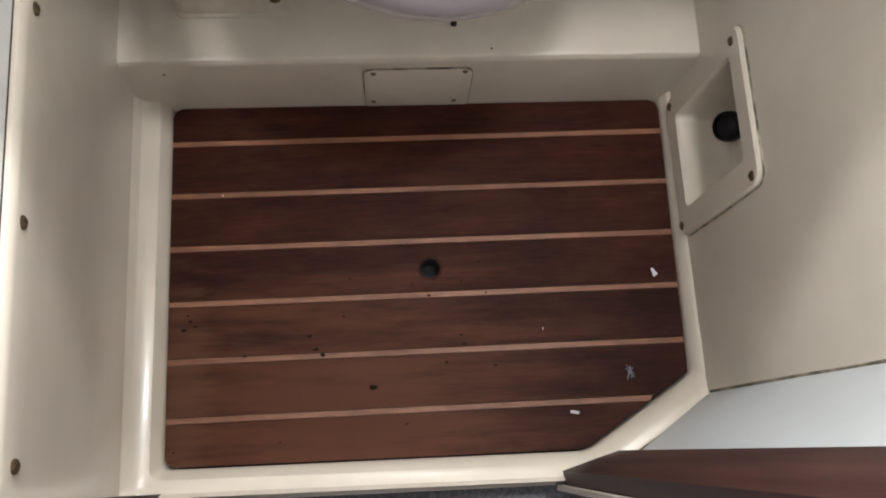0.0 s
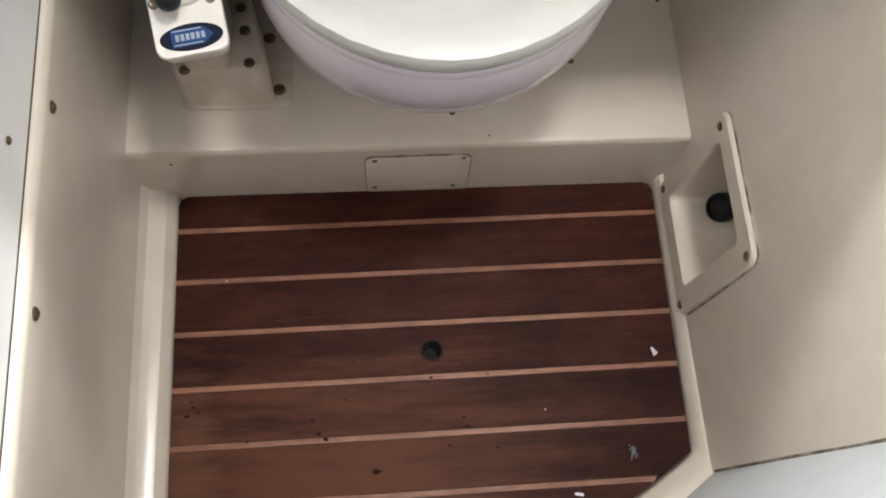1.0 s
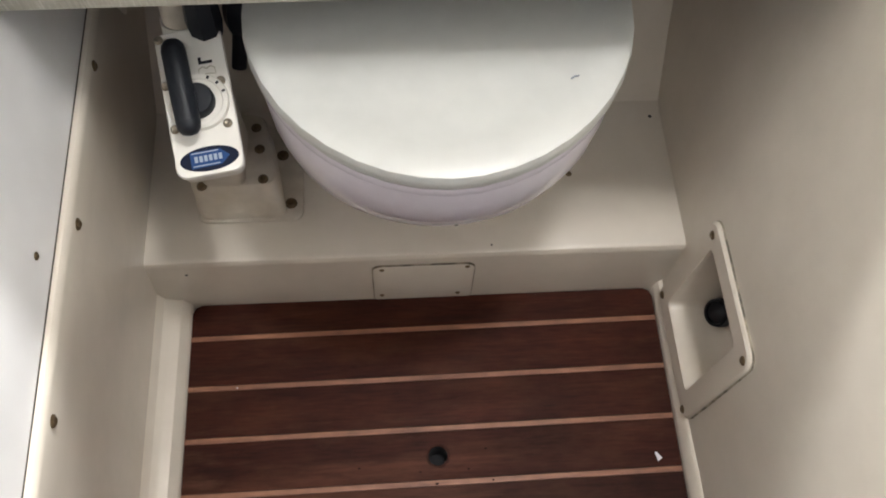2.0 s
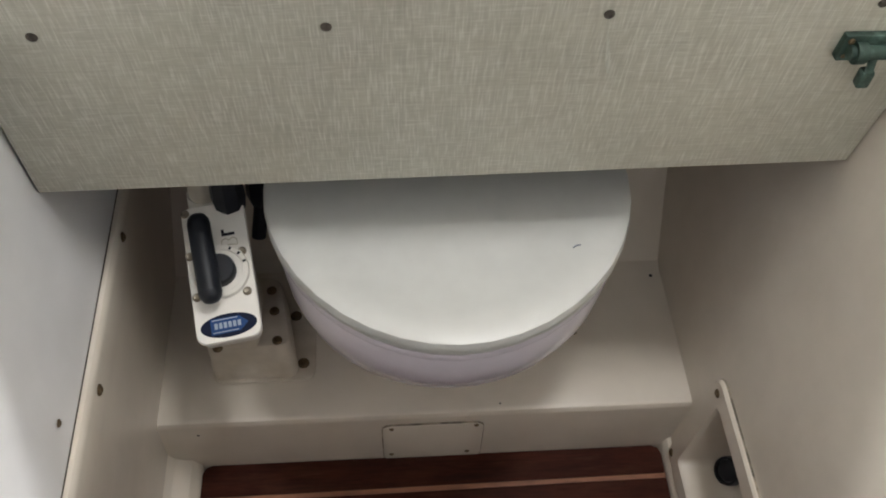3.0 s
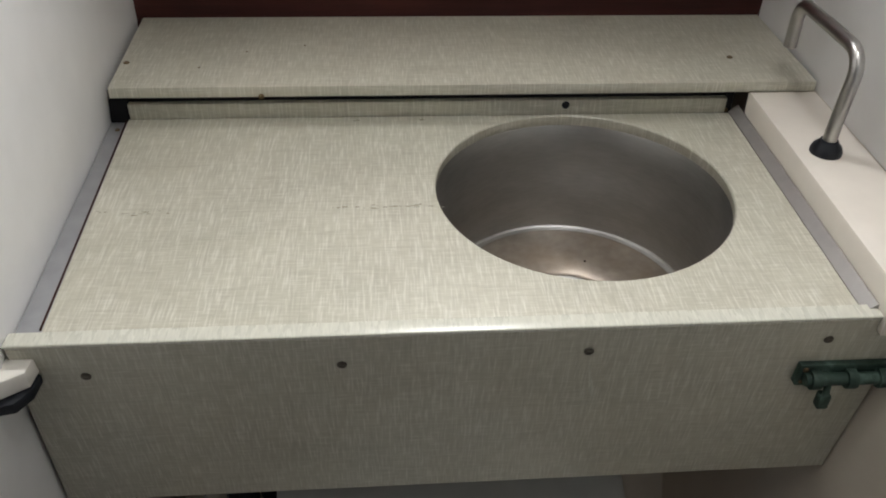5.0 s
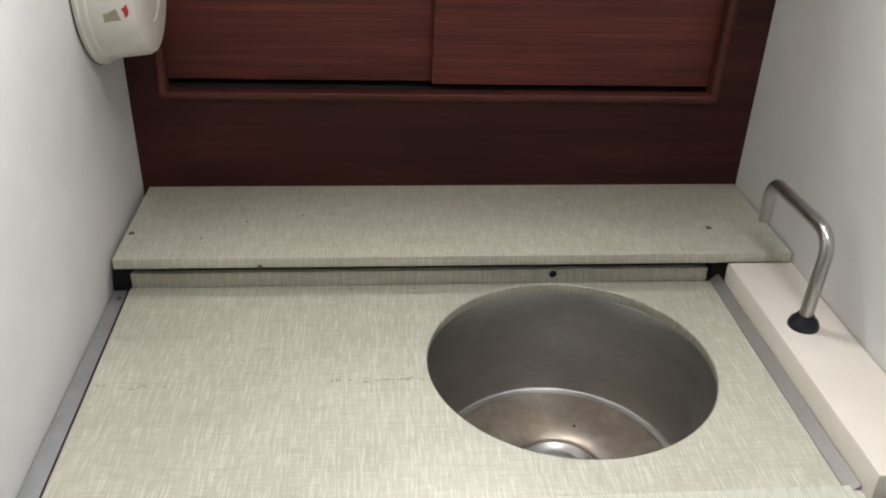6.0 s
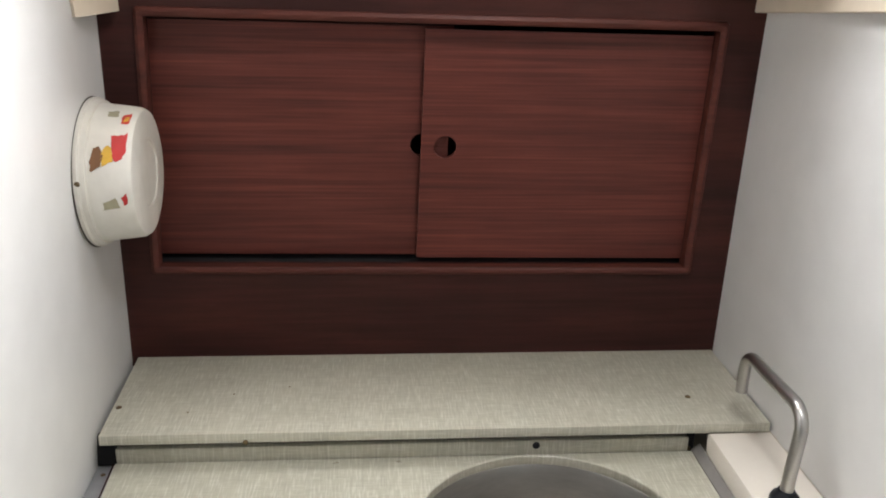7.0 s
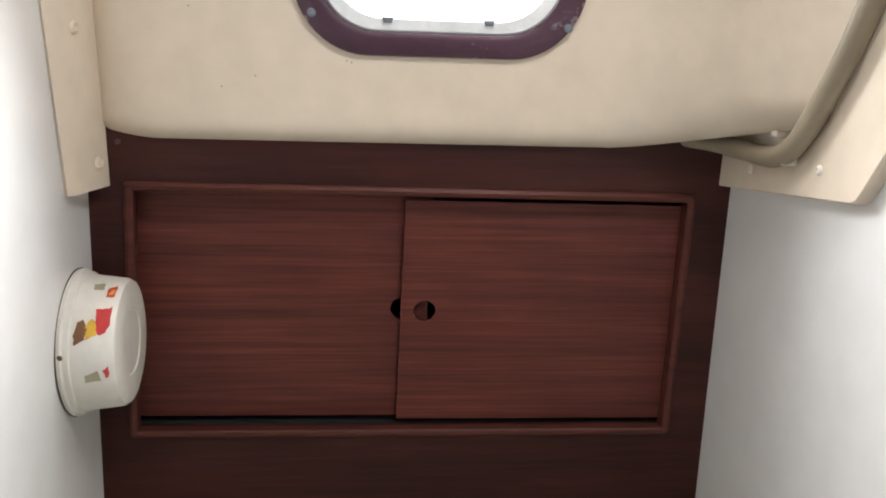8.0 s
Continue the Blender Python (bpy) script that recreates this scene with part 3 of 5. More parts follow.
sheet(bm, [[(0.0845 + 0.0117 * math.cos(w), 0.2805 + 0.0117 * math.sin(w), 0.0003) for r, w in ring], [(0.0845 + r * math.cos(w), 0.2805 + r * math.sin(w), 0.0002) for r, w in ring]], True)
part("rim_stain", bm, "rim_stain", sole, "dark wet stain round the drain hole")
# scuffs and dark spots on the varnish
SPOTS = [(0.013, 0.141, 0.0045), (0.099, 0.166, 0.0025), (0.156, 0.161, 0.0022), (0.144, 0.287, 0.0020), (0.122, 0.187, 0.0028), (-0.053, 0.187, 0.0030), (-0.012, 0.270, 0.0016), (0.121, 0.263, 0.0022),
         (0.082, 0.247, 0.0022), (-0.135, 0.182, 0.0018), (-0.198, 0.225, 0.0024), (-0.094, 0.083, 0.0014), (-0.212, 0.077, 0.0016), (-0.06, 0.203, 0.0030), (-0.205, 0.215, 0.0034), (-0.192, 0.219, 0.0022), (-0.201, 0.232, 0.0018), (0.062, 0.262, 0.0014), (-0.045, 0.181, 0.0034), (0.150, 0.248, 0.0016), (0.118, 0.198, 0.0020), (-0.02, 0.225, 0.0020), (0.05, 0.098, 0.0016), (0.21, 0.126, 0.0014)]
for k, (x, y, r) in enumerate(SPOTS):
    bm = bmesh.new()
    rnd = random.Random(k)
    prism(bm, [(x + r * rnd.uniform(0.6, 1.5) * math.cos(0.785 * i), y + r * rnd.uniform(0.4, 0.9) * math.sin(0.785 * i)) for i in range(8)], "z", -0.0002, 0.0003)
    part("scuff", bm, "stain_dark", sole)

# ---- moulded curb round the sole ----
PAN_IN = [(-0.2265, 0.4965), (-0.2230, 0.0585), (0.2575, 0.0585), (0.3865, 0.1410), (0.3885, 0.4965)]
PAN_MID = [(-0.2285, 0.4965), (-0.2250, 0.0560), (0.2590, 0.0560), (0.3880, 0.1395), (0.3895, 0.4965)]
PAN_TOP = [(-0.2365, 0.4965), (-0.2330, 0.0470), (0.2640, 0.0450), (0.3950, 0.1290), (0.3925, 0.4965)]
PAN_OUT = [(-0.2460, 0.4965), (-0.2440, 0.0395), (0.2670, 0.0370), (0.3990, 0.1235), (0.3950, 0.4965)]
PAN_LIP = [(-0.2570, 0.4965), (-0.2520, 0.0330), (0.2700, 0.0310), (0.4060, 0.1170), (0.3965, 0.4965)]
PAN_WALL = [(-0.2650, 0.4965), (-0.2610, 0.0285), (0.2740, 0.0265), (0.4160, 0.1080), (0.4005, 0.4965)]
HEIGHTS = [(PAN_IN, -0.06), (PAN_IN, 0.002), (PAN_MID, 0.0065), (PAN_TOP, 0.0185), (PAN_OUT, 0.0205), (PAN_LIP, 0.0255), (PAN_WALL, 0.0420)]


def rounder(line, z, n=5, r=0.012):
    pts = []
    for i, (x, y) in enumerate(line):
        p = Vector((x, y))
        if 0 < i < len(line) - 1:
            a = (Vector(line[i - 1]) - p).normalized() * r
            b = (Vector(line[i + 1]) - p).normalized() * r
            for k in range(n + 1):
                t = k / n
                q = (p + a) * (1 - t) ** 2 + p * 2 * t * (1 - t) + (p + b) * t * t
                pts.append((q.x, q.y, z))
        else:
            pts.append((x, y, z))
    return pts


bm = bmesh.new()
levels = [[(x, y, z if x < -0.2 or z < 0.0206 else 0.0205 + (z - 0.0205) * 0.4) for x, y, z in rounder(l, h)] for l, h in HEIGHTS]
levels.append([(x, y, -0.06) for x, y, z in levels[-1]])
sheet(bm, levels)
structure("curb", bm, "gelcoat", "glossy cream moulded curb framing the sole", "trim")

# ---- toilet platform with its riser ----
bm = bmesh.new()
prof = [(0.4945, -0.06), (0.4950, 0.03), (0.4965, 0.1070), (0.4972, 0.1125), (0.4995, 0.1163), (0.5040, 0.1182), (0.60, 0.1195), (0.70, 0.1200), (0.715, 0.124), (0.745, 0.165), (0.80, 0.240), (0.90, 0.38), (1.0, 0.55), (1.06, 0.78)]
xs = [-0.285, -0.2, -0.05, 0.1, 0.25, 0.36, 0.47]
sheet(bm, [[(x, y, z) for x in xs] for y, z in prof])
platform = structure("platform", bm, "gelcoat", "cream moulded step under the toilet, running up the hull side", "platform")
screw(platform, (0.389, 0.692, 0.1195), (0, 0, 1), 0.0025, "black", "bolt")
screw(platform, (0.160, 0.508, 0.1185), (0, 0, 1), 0.0012, "black", "bolt")
screw(platform, (0.401, 0.500, 0.110), (0, -1, 1), 0.0018, "black", "bolt")
screw(platform, (-0.215, 0.4962, 0.090), (0, -1, 0), 0.0018, "black", "bolt")

# access cover on the riser
cover = thing("access_cover", (0.077, 0.4945, 0.006), "cream plastic access cover screwed to the step riser", "cover")
bm = bmesh.new()
prism(bm, rounded(0.0125, 0.1405, -0.006, 0.0955, 0.012), "y", 0.4932, 0.4966, 0.0009)
part("plate", bm, "gelcoat", cover)
bm = bmesh.new()
prism(bm, rounded(0.0113, 0.1412, -0.006, 0.0968, 0.012), "y", 0.4940, 0.4966)
part("gasket", bm, "old_sealant", cover, "dark gap line round the plate")
for x, z in ((0.024, 0.089), (0.131, 0.091), (0.0225, 0.0135), (0.1225, 0.0125)):
    screw(cover, (x, 0.4932, z), (0, -1, 0), 0.0032, "brass")

# ---- moulded pocket in the starboard liner ----
pocket = thing("pocket", (0.40, 0.393, 0.01), "cream moulded wall pocket with a black plug inside", "wall pocket")


def wall_pt(y, z, d):
    """A point d metres proud of the starboard liner."""
    return (xr(z) - d, y, z)


bm = bmesh.new()
outline = rounded(0.303, 0.481, 0.017, 0.2225, 0.016, 5)
inner = rounded(0.336, 0.452, 0.044, 0.196, 0.008, 5)
sheet(bm, [[wall_pt(y, z, -0.002) for y, z in outline], [wall_pt(y, z, 0.004) for y, z in outline], [wall_pt(0.393 + (y - 0.393) * 0.975, 0.120 + (z - 0.120) * 0.978, 0.0065) for y, z in outline],
           [wall_pt(0.393 + (y - 0.393) * 1.03, 0.120 + (z - 0.120) * 1.02, 0.0065) for y, z in inner], [wall_pt(y, z, 0.002) for y, z in inner]], True)
part("flange", bm, "gelcoat", pocket)
bm = bmesh.new()
sheet(bm, [[wall_pt(y, z, d) for y, z in rounded(0.303 - g, 0.481 + g, 0.017 - g, 0.2225 + g, 0.016 + g, 5)] for g, d in ((0.0, 0.0022), (0.0009, 0.0006), (0.0010, -0.002))], True)
part("joint_line", bm, "old_sealant", pocket, "thin dark gap round the flange")
bm = bmesh.new()
levels = [[wall_pt(y, z, 0.003) for y, z in inner]]
for depth, k in ((0.0, 0.985), (-0.012, 0.975), (-0.030, 0.94), (-0.044, 0.88), (-0.053, 0.78), (-0.057, 0.60), (-0.058, 0.30)):
    levels.append([(xr(0.1) - depth, 0.395 + (y - 0.395) * k, 0.120 + (z - 0.120) * k) for y, z in inner])
sheet(bm, levels, True)
bm.faces.new([bm.verts.new(p) for p in levels[-1]])
part("basin", bm, "gelcoat", pocket, "recessed cream basin")
bm = bmesh.new()
lathe(bm, [(0.0, 0.012), (0.008, 0.0115), (0.0135, 0.009), (0.0145, 0.007), (0.0155, 0.011), (0.0185, 0.011), (0.0195, 0.006), (0.0195, -0.004)], Matrix.Translation((0.4450, 0.4240, 0.0740)) @ pose(0, 0, 0, 12, -58, 0) @ Matrix.Scale(0.94, 4), 28)
part("plug", bm, "black", pocket, "black rubber plug with raised rim")
for y, z in ((0.4655, 0.206), (0.3145, 0.209), (0.4695, 0.031), (0.317, 0.025)):
    screw(pocket, wall_pt(y, z, 0.0065), (-1, 0, 0), 0.0052, "brass")

# ---- toilet ----
toilet = thing("toilet", (0.088, 0.60, 0.12), "compact white marine toilet with closed lid on the cream platform", "toilet")
TX, TY = 0.0893, 0.587


def seat_outline(r, front=1.0, back=0.20, n=40):
    """Half-round front, straighter back."""
    r *= 1.010
    pts = []
    for i in range(n):
        w = 2 * math.pi * i / n
        c, s = math.cos(w), math.sin(w)
        if s <= 0:
            pts.append((TX + r * math.copysign(abs(c) ** 1.04, c), TY - r * 1.035 * front * abs(s) ** 1.04))
        else:
            e = 0.72
            pts.append((TX + r * math.copysign(abs(c) ** e, c), TY + (back + r - 0.18) * abs(s) ** e))
    return pts


def stack(bm, levels, cap_top=True, cap_bottom=True):
    rows = [[(x, y, z) for x, y in seat_outline(r, f, b)] for r, f, b, z in levels]
    sheet(bm, rows, True)
    if cap_bottom:
        bm.faces.new([bm.verts.new(p) for p in rows[0]][::-1])
    if cap_top:
        bm.faces.new([bm.verts.new(p) for p in rows[-1]])


bm = bmesh.new()
stack(bm, [(0.1730, 1, 0.194, 0.4310), (0.1778, 1, 0.199, 0.4320), (0.1796, 1, 0.201, 0.4360), (0.1796, 1, 0.201, 0.4440), (0.1780, 1, 0.199, 0.4500), (0.1720, 1, 0.193, 0.4525),
           (0.1600, 1, 0.182, 0.4528), (0.1480, 1, 0.170, 0.4516), (0.1360, 1, 0.158, 0.4490), (0.1200, 1, 0.142, 0.4478), (0.1000, 1, 0.122, 0.4475)])
lid = part("lid", bm, "lid", toilet, "white lid with a shallow dished top")
bm = bmesh.new()
tube(bm, [(0.2005, 0.500, 0.4508), (0.204, 0.5025, 0.4508), (0.208, 0.503, 0.4508)], 0.0008, 6)
part("scratch", bm, "lint", lid, "small dark scratch")
bm = bmesh.new()
stack(bm, [(0.1680, 1, 0.19, 0.4150), (0.1730, 1, 0.194, 0.4155), (0.1765, 1, 0.197, 0.4190), (0.1775, 1, 0.198, 0.4250), (0.1770, 1, 0.197, 0.4300), (0.165, 1, 0.185, 0.4308)])
part("seat", bm, "ceramic", toilet)
bm = bmesh.new()
levels = []
for rx, ry, yc, z in ((0.088, 0.115, 0.668, 0.1200), (0.089, 0.116, 0.668, 0.1350), (0.082, 0.105, 0.664, 0.150), (0.086, 0.100, 0.655, 0.185), (0.134, 0.112, 0.635, 0.220), (0.157, 0.142, 0.610, 0.262),
                      (0.168, 0.162, 0.595, 0.310), (0.172, 0.1715, 0.586, 0.355), (0.1735, 0.1770, 0.584, 0.390), (0.1750, 0.1775, 0.585, 0.408), (0.1745, 0.177, 0.585, 0.4145), (0.160, 0.160, 0.585, 0.4150)):
    levels.append([(TX + rx * math.cos(2 * math.pi * i / 48), yc + ry * math.sin(2 * math.pi * i / 48), z) for i in range(48)])
sheet(bm, levels, True)
bm.faces.new([bm.verts.new(p) for p in levels[0]])
bm.faces.new([bm.verts.new(p) for p in levels[-1]])
part("bowl", bm, "ceramic", toilet, "glossy white ceramic bowl")
for x in (0.02, 0.156):
    bm = bmesh.new()
    tube(bm, [(x - 0.02, 0.765, 0.432), (x + 0.02, 0.765, 0.432)], 0.011, 14)
    box(bm, x - 0.018, x + 0.018, 0.752, 0.778, 0.405, 0.432, 0.003)
    part("hinge", bm, "plastic", toilet)
screw(toilet, (0.118, 0.5395, 0.1192), (0, 0, 1), 0.0038, "black", "bolt")
screw(toilet, (0.268, 0.606, 0.1192), (0, 0, 1), 0.0040, "brass", "bolt")

# ---- hand pump beside the bowl ----
pump = thing("toilet_pump", (-0.14, 0.60, 0.12), "white plastic hand pump with a black lever, bolted to the platform", "pump")
U = Vector((0.022, -0.1265, -0.040)).normalized()
S = Vector((0.060, 0.007, 0.002)).normalized()
S = (S - U * S.dot(U)).normalized()
N = S.cross(U).normalized()
if N.z < 0:
    N = -N
C = Vector((-0.1325, 0.5175, 0.4135))


def deck(a, b, h=0.0):
    """A point on the pump's sloping top: a across, b along towards the front, h above it."""
    return C + S * a + U * b + N * h


def deck_matrix(a, b, h=0.0):
    m = Matrix((S, U, N)).transposed().to_4x4()
    m.translation = deck(a, b, h)
    return m


bm = bmesh.new()
out = rounded(-0.0305, 0.0305, -0.067, 0.0725, 0.010, 5)
rows = []
for k, h in ((0.90, -0.024), (0.94, -0.021), (0.96, -0.006), (1.0, -0.005), (1.0, -0.0015), (0.97, 0.0), (0.9, 0.0)):
    rows.append([deck(a * k if abs(a) > 0 else 0, b - (1 - k) * 0.03 * (1 if b > 0 else -1), h) for a, b in out])
sheet(bm, rows, True)
bm.faces.new([bm.verts.new(p) for p in rows[-1]])
bm.faces.new([bm.verts.new(p) for p in rows[0]])
top = part("top_plate", bm, "plastic", pump)
for a, b in ((-0.0250, 0.0253), (0.0219, 0.028), (-0.0270, -0.0164), (0.0225, -0.0128), (-0.0265, -0.0610)):
    screw(top, deck(a, b, 0.0), N, 0.0042, "screw_pale")
bm = bmesh.new()
lathe(bm, [(0.0265, 0.0), (0.0265, 0.003), (0.0255, 0.0045), (0.0215, 0.0045), (0.0205, 0.003), (0.0, 0.003)], deck_matrix(0.001, 0.0045), 30)
dial = part("dial", bm, "plastic", pump, "round dial ring with small dark marks")
for k, w in enumerate((-62, -38, -14, 148, 170)):
    w = radians(w)
    bm = bmesh.new()
    m = deck_matrix(0.001, 0.0045, 0.0046) @ Matrix.Rotation(w, 4, "Z")
    vs = [bm.verts.new(m @ Vector(p)) for p in ((0.0218, -0.0012, 0.0002), (0.0250, -0.0012, 0.0002), (0.0250, 0.0012, 0.0002), (0.0218, 0.0012, 0.0002))]
    bm.faces.new(vs)
    part("mark", bm, "black", dial)
bm = bmesh.new()
lathe(bm, [(0.0155, 0.003), (0.0155, 0.012), (0.0140, 0.0145), (0.0, 0.0145)], deck_matrix(0.000, 0.0050), 24)
part("hub", bm, "black", pump, "black lever hub")
bm = bmesh.new()
pts = [deck(-0.0115 + 0.0003 * k, -0.040 + 0.0086 * k, 0.019) for k in range(9)]
tube(bm, pts, 0.0110, 16)
lathe(bm, [(0.0110, 0), (0.0100, 0.005), (0.007, 0.0090), (0.0, 0.0115)], Matrix.Translation(pts[-1]) @ (pts[-1] - pts[0]).to_track_quat("Z", "Y").to_matrix().to_4x4(), 16)
lathe(bm, [(0.0110, 0), (0.0100, 0.005), (0.007, 0.0090), (0.0, 0.0115)], Matrix.Translation(pts[0]) @ (pts[0] - pts[-1]).to_track_quat("Z", "Y").to_matrix().to_4x4(), 16)
part("lever", bm, "black", pump, "rounded black lever handle")
# printed mark behind the dial
bm = bmesh.new()
for a0, a1, b0, b1 in ((0.006, 0.018, -0.034, -0.0310), (0.0055, 0.0082, -0.038, -0.0310)):
    bm.faces.new([bm.verts.new(deck(a, b, 0.0006)) for a, b in ((a0, b0), (a1, b0), (a1, b1), (a0, b1))])
part("print", bm, "black", top, "small black printed symbol")
bm = bmesh.new()
tube(bm, [deck(a, b, 0.0006) for a, b in ((0.0120, -0.0215), (0.0045, -0.0205), (0.0048, -0.0265), (0.0085, -0.0285), (0.0120, -0.0262), (0.0155, -0.0285), (0.0192, -0.0265), (0.0195, -0.0205), (0.0120, -0.0215))], 0.0004, 6)
part("raised_outline", bm, "olive", top, "thin moulded outline")
# oval maker's badge, drawn as plain shapes
bm = bmesh.new()
m = deck_matrix(0.0006, 0.0575)
vs = [bm.verts.new(m @ Vector((0.0262 * math.cos(2 * math.pi * i / 32), 0.0112 * math.sin(2 * math.pi * i / 32), 0.0008))) for i in range(32)]
lo = [bm.verts.new(m @ Vector((0.0266 * math.cos(2 * math.pi * i / 32), 0.0116 * math.sin(2 * math.pi * i / 32), -0.0006))) for i in range(32)]
bm.faces.new(vs)
for i in range(32):
    bm.faces.new((lo[i], lo[(i + 1) % 32], vs[(i + 1) % 32], vs[i]))
badge = part("badge", bm, "navy", pump, "dark navy oval badge with a blue arrow block")
bm = bmesh.new()
bm.faces.new([bm.verts.new(m @ Vector((a, b, 0.0013))) for a, b in ((-0.0165, -0.0078), (0.0105, -0.0072), (0.0185, 0.0), (0.0105, 0.0072), (-0.0165, 0.0078))])
part("emblem", bm, "badge_blue", badge)
for x0, x1, z0, z1 in [(-0.0130 + 0.0043 * k, -0.0100 + 0.0043 * k, -0.0030, 0.0026) for k in range(6)] + [(-0.0150, 0.0090, -0.0066, -0.0056), (-0.0150, 0.0090, 0.0054, 0.0064)]:
    bm = bmesh.new()
    bm.faces.new([bm.verts.new(m @ Vector((a, b, 0.0018))) for a, b in ((x0, z0), (x1, z0), (x1, z1), (x0, z1))])
    part("bar", bm, "badge_white", badge, "pale bar")
# body and base
bm = bmesh.new()
rows = []
for g, f, z in ((0.0, 0.0, 0.1215), (0.0, 0.0, 0.146), (0.0012, 0.0014, 0.149), (0.0022, 0.0030, 0.186), (0.0050, 0.0060, 0.1920), (0.0100, 0.0100, 0.1935)):
    x0, x1, y0, y1 = -0.1960 + g, -0.0905 - g, 0.5545 + f, 0.6640 - g
    outl = rounded(x0, x1, y0, y1, 0.012, 4)
    # the block narrows behind the last pair of bolts
    rows.append([(x - (0.018 * max(0.0, (y - 0.600) / 0.06) if x > -0.13 else 0.0), y, z) for x, y in outl])
sheet(bm, rows, True)
bm.faces.new([bm.verts.new(p) for p in rows[-1]])
base = part("base", bm, "plastic_old", pump, "yellowed base block")
bm = bmesh.new()
rows = []
for cx, cy, hx, hy, z in ((-0.154, 0.600, 0.0250, 0.040, 0.190), (-0.152, 0.590, 0.0230, 0.042, 0.24), (-0.146, 0.565, 0.0210, 0.046, 0.33), (-0.140, 0.538, 0.0210, 0.054, 0.392)):
    rows.append([(x, y, z + (0.25 * (y - cy) if z > 0.3 else 0)) for x, y in rounded(cx - hx, cx + hx, cy - hy, cy + hy, 0.010, 4)])
sheet(bm, rows, True)
part("body", bm, "plastic_old", pump)
for p in ((-0.1790, 0.5600, 0.1918), (-0.1090, 0.5665, 0.1932), (-0.1145, 0.6080, 0.1935), (-0.1195, 0.6385, 0.1935)):
    screw(base, p, (0, 0, 1), 0.0060, "brass", "bolt")
for p in ((-0.0850, 0.5735, 0.1232), (-0.0970, 0.6445, 0.1232)):
    screw(pump, p, (0, 0, 1), 0.0072, "brass", "bolt")
bm = bmesh.new()
prism(bm, rounded(-0.198, -0.070, 0.550, 0.69, 0.012, 4), "z", 0.1195, 0.1230, 0.0015)
part("base_plate", bm, "plastic_old", pump)

# hoses and valves behind the pump
hose = thing("hose", (-0.16, 0.66, 0.40), "white plastic discharge hose rising behind the pump", "hose")
bm = bmesh.new()
tube(bm, smooth_path([(-0.158, 0.612, 0.385), (-0.156, 0.622, 0.46), (-0.158, 0.66, 0.55), (-0.17, 0.72, 0.62)]), 0.0165, 16)
part("tube", bm, "plastic_old", hose)
bm = bmesh.new()
tube(bm, [(-0.158, 0.610, 0.375), (-0.157, 0.616, 0.410)], 0.0195, 16)
part("collar", bm, "plastic", hose)
for k, (x, y, z) in enumerate(((-0.1275, 0.588, 0.436), (-0.098, 0.615, 0.420))):
    valve = thing("valve_lever", (x, y, z - 0.05), "faceted black plastic valve on the pump outlet", "valve", "valves behind the pump")
    bm = bmesh.new()
    m = Matrix.Translation((x, y, z)) @ pose(0, 0, 0, -24, 10 if k else -4, 0)
    lathe(bm, [(0.010, -0.022), (0.0155, -0.012), (0.0175, 0.0), (0.0155, 0.03), (0.0150, 0.085), (0.010, 0.092), (0.0, 0.092)], m, 8)
    part("knob", bm, "black", valve)
    bm = bmesh.new()
    lathe(bm, [(0.0, -0.06), (0.0075, -0.06), (0.0075, -0.02)], m, 14)
    part("stem", bm, "black", valve)

# ---- wash counter ----
SX, SY, SR = 0.2145, 0.6960, 0.1412
ZC = 0.742
counter = thing("counter", (0.08, 0.68, 0.53), "linen-patterned laminate counter with a deep front apron, over the toilet", "counter")
bm = bmesh.new()
F, B = 0.5075, 0.8385


def counter_edge(w):
    """The counter's rim met by a ray from the basin's middle."""
    c, s = math.cos(w), math.sin(w)
    best = 9
    for d, n, lim in ((F - SY, s, -1), (B - SY, s, 1), (-0.232 - SX, c, -1), (0.402 - SX, c, 1)):
        if n * lim > 1e-6:
            best = min(best, d / n)
    x, y = SX + best * c, SY + best * s
    if x < -0.2:
        x -= 0.012 * (y - F) / (B - F) - 0.003
    return x, y


angles = sorted([2 * math.pi * i / 64 for i in range(64)] + [math.atan2(yy - SY, xx - SX) % (2 * math.pi) for xx, yy in ((-0.232, F), (-0.232, B), (0.402, F), (0.402, B))])
outer = [counter_edge(w) for w in angles]
ring = [(SX + SR * math.cos(w), SY + SR * math.sin(w)) for w in angles]
ring2 = [(SX + (SR - 0.0012) * math.cos(w), SY + (SR - 0.0012) * math.sin(w)) for w in angles]
sheet(bm, [[(*p, ZC - 0.012) for p in outer], [(*p, ZC) for p in outer], [(*p, ZC) for p in ring], [(*p, ZC - 0.001) for p in ring2], [(*p, ZC - 0.010) for p in ring2],
           [(*p, ZC - 0.012) for p in ring], [(*p, ZC - 0.012) for p in outer]], True)
part("countertop", bm, "linen", counter)
def apron_skew(x):
    """The front runs a little askew: nearer the doorway on the port side."""
    return 0.0130 * (x - 0.095)


# apron, leaning in towards its foot
bm = bmesh.new()
zt, zb = 0.7425, 0.529
yt, yb = 0.4965, 0.5235
vs = []
for y in (0.0, 0.016):
    vs.append([bm.verts.new(p) for p in ((xl(0.52, zb) + 0.0012, yb + y - 0.001, zb - 0.006), (xr(zb) - 0.001, yb + y, zb + 0.006), (xr(zt) - 0.003, yt + y + 0.0045, zt), (xl(0.5, zt) + 0.0012, yt + y - 0.0045, zt))])
bm.faces.new(vs[0])
bm.faces.new(vs[1][::-1])
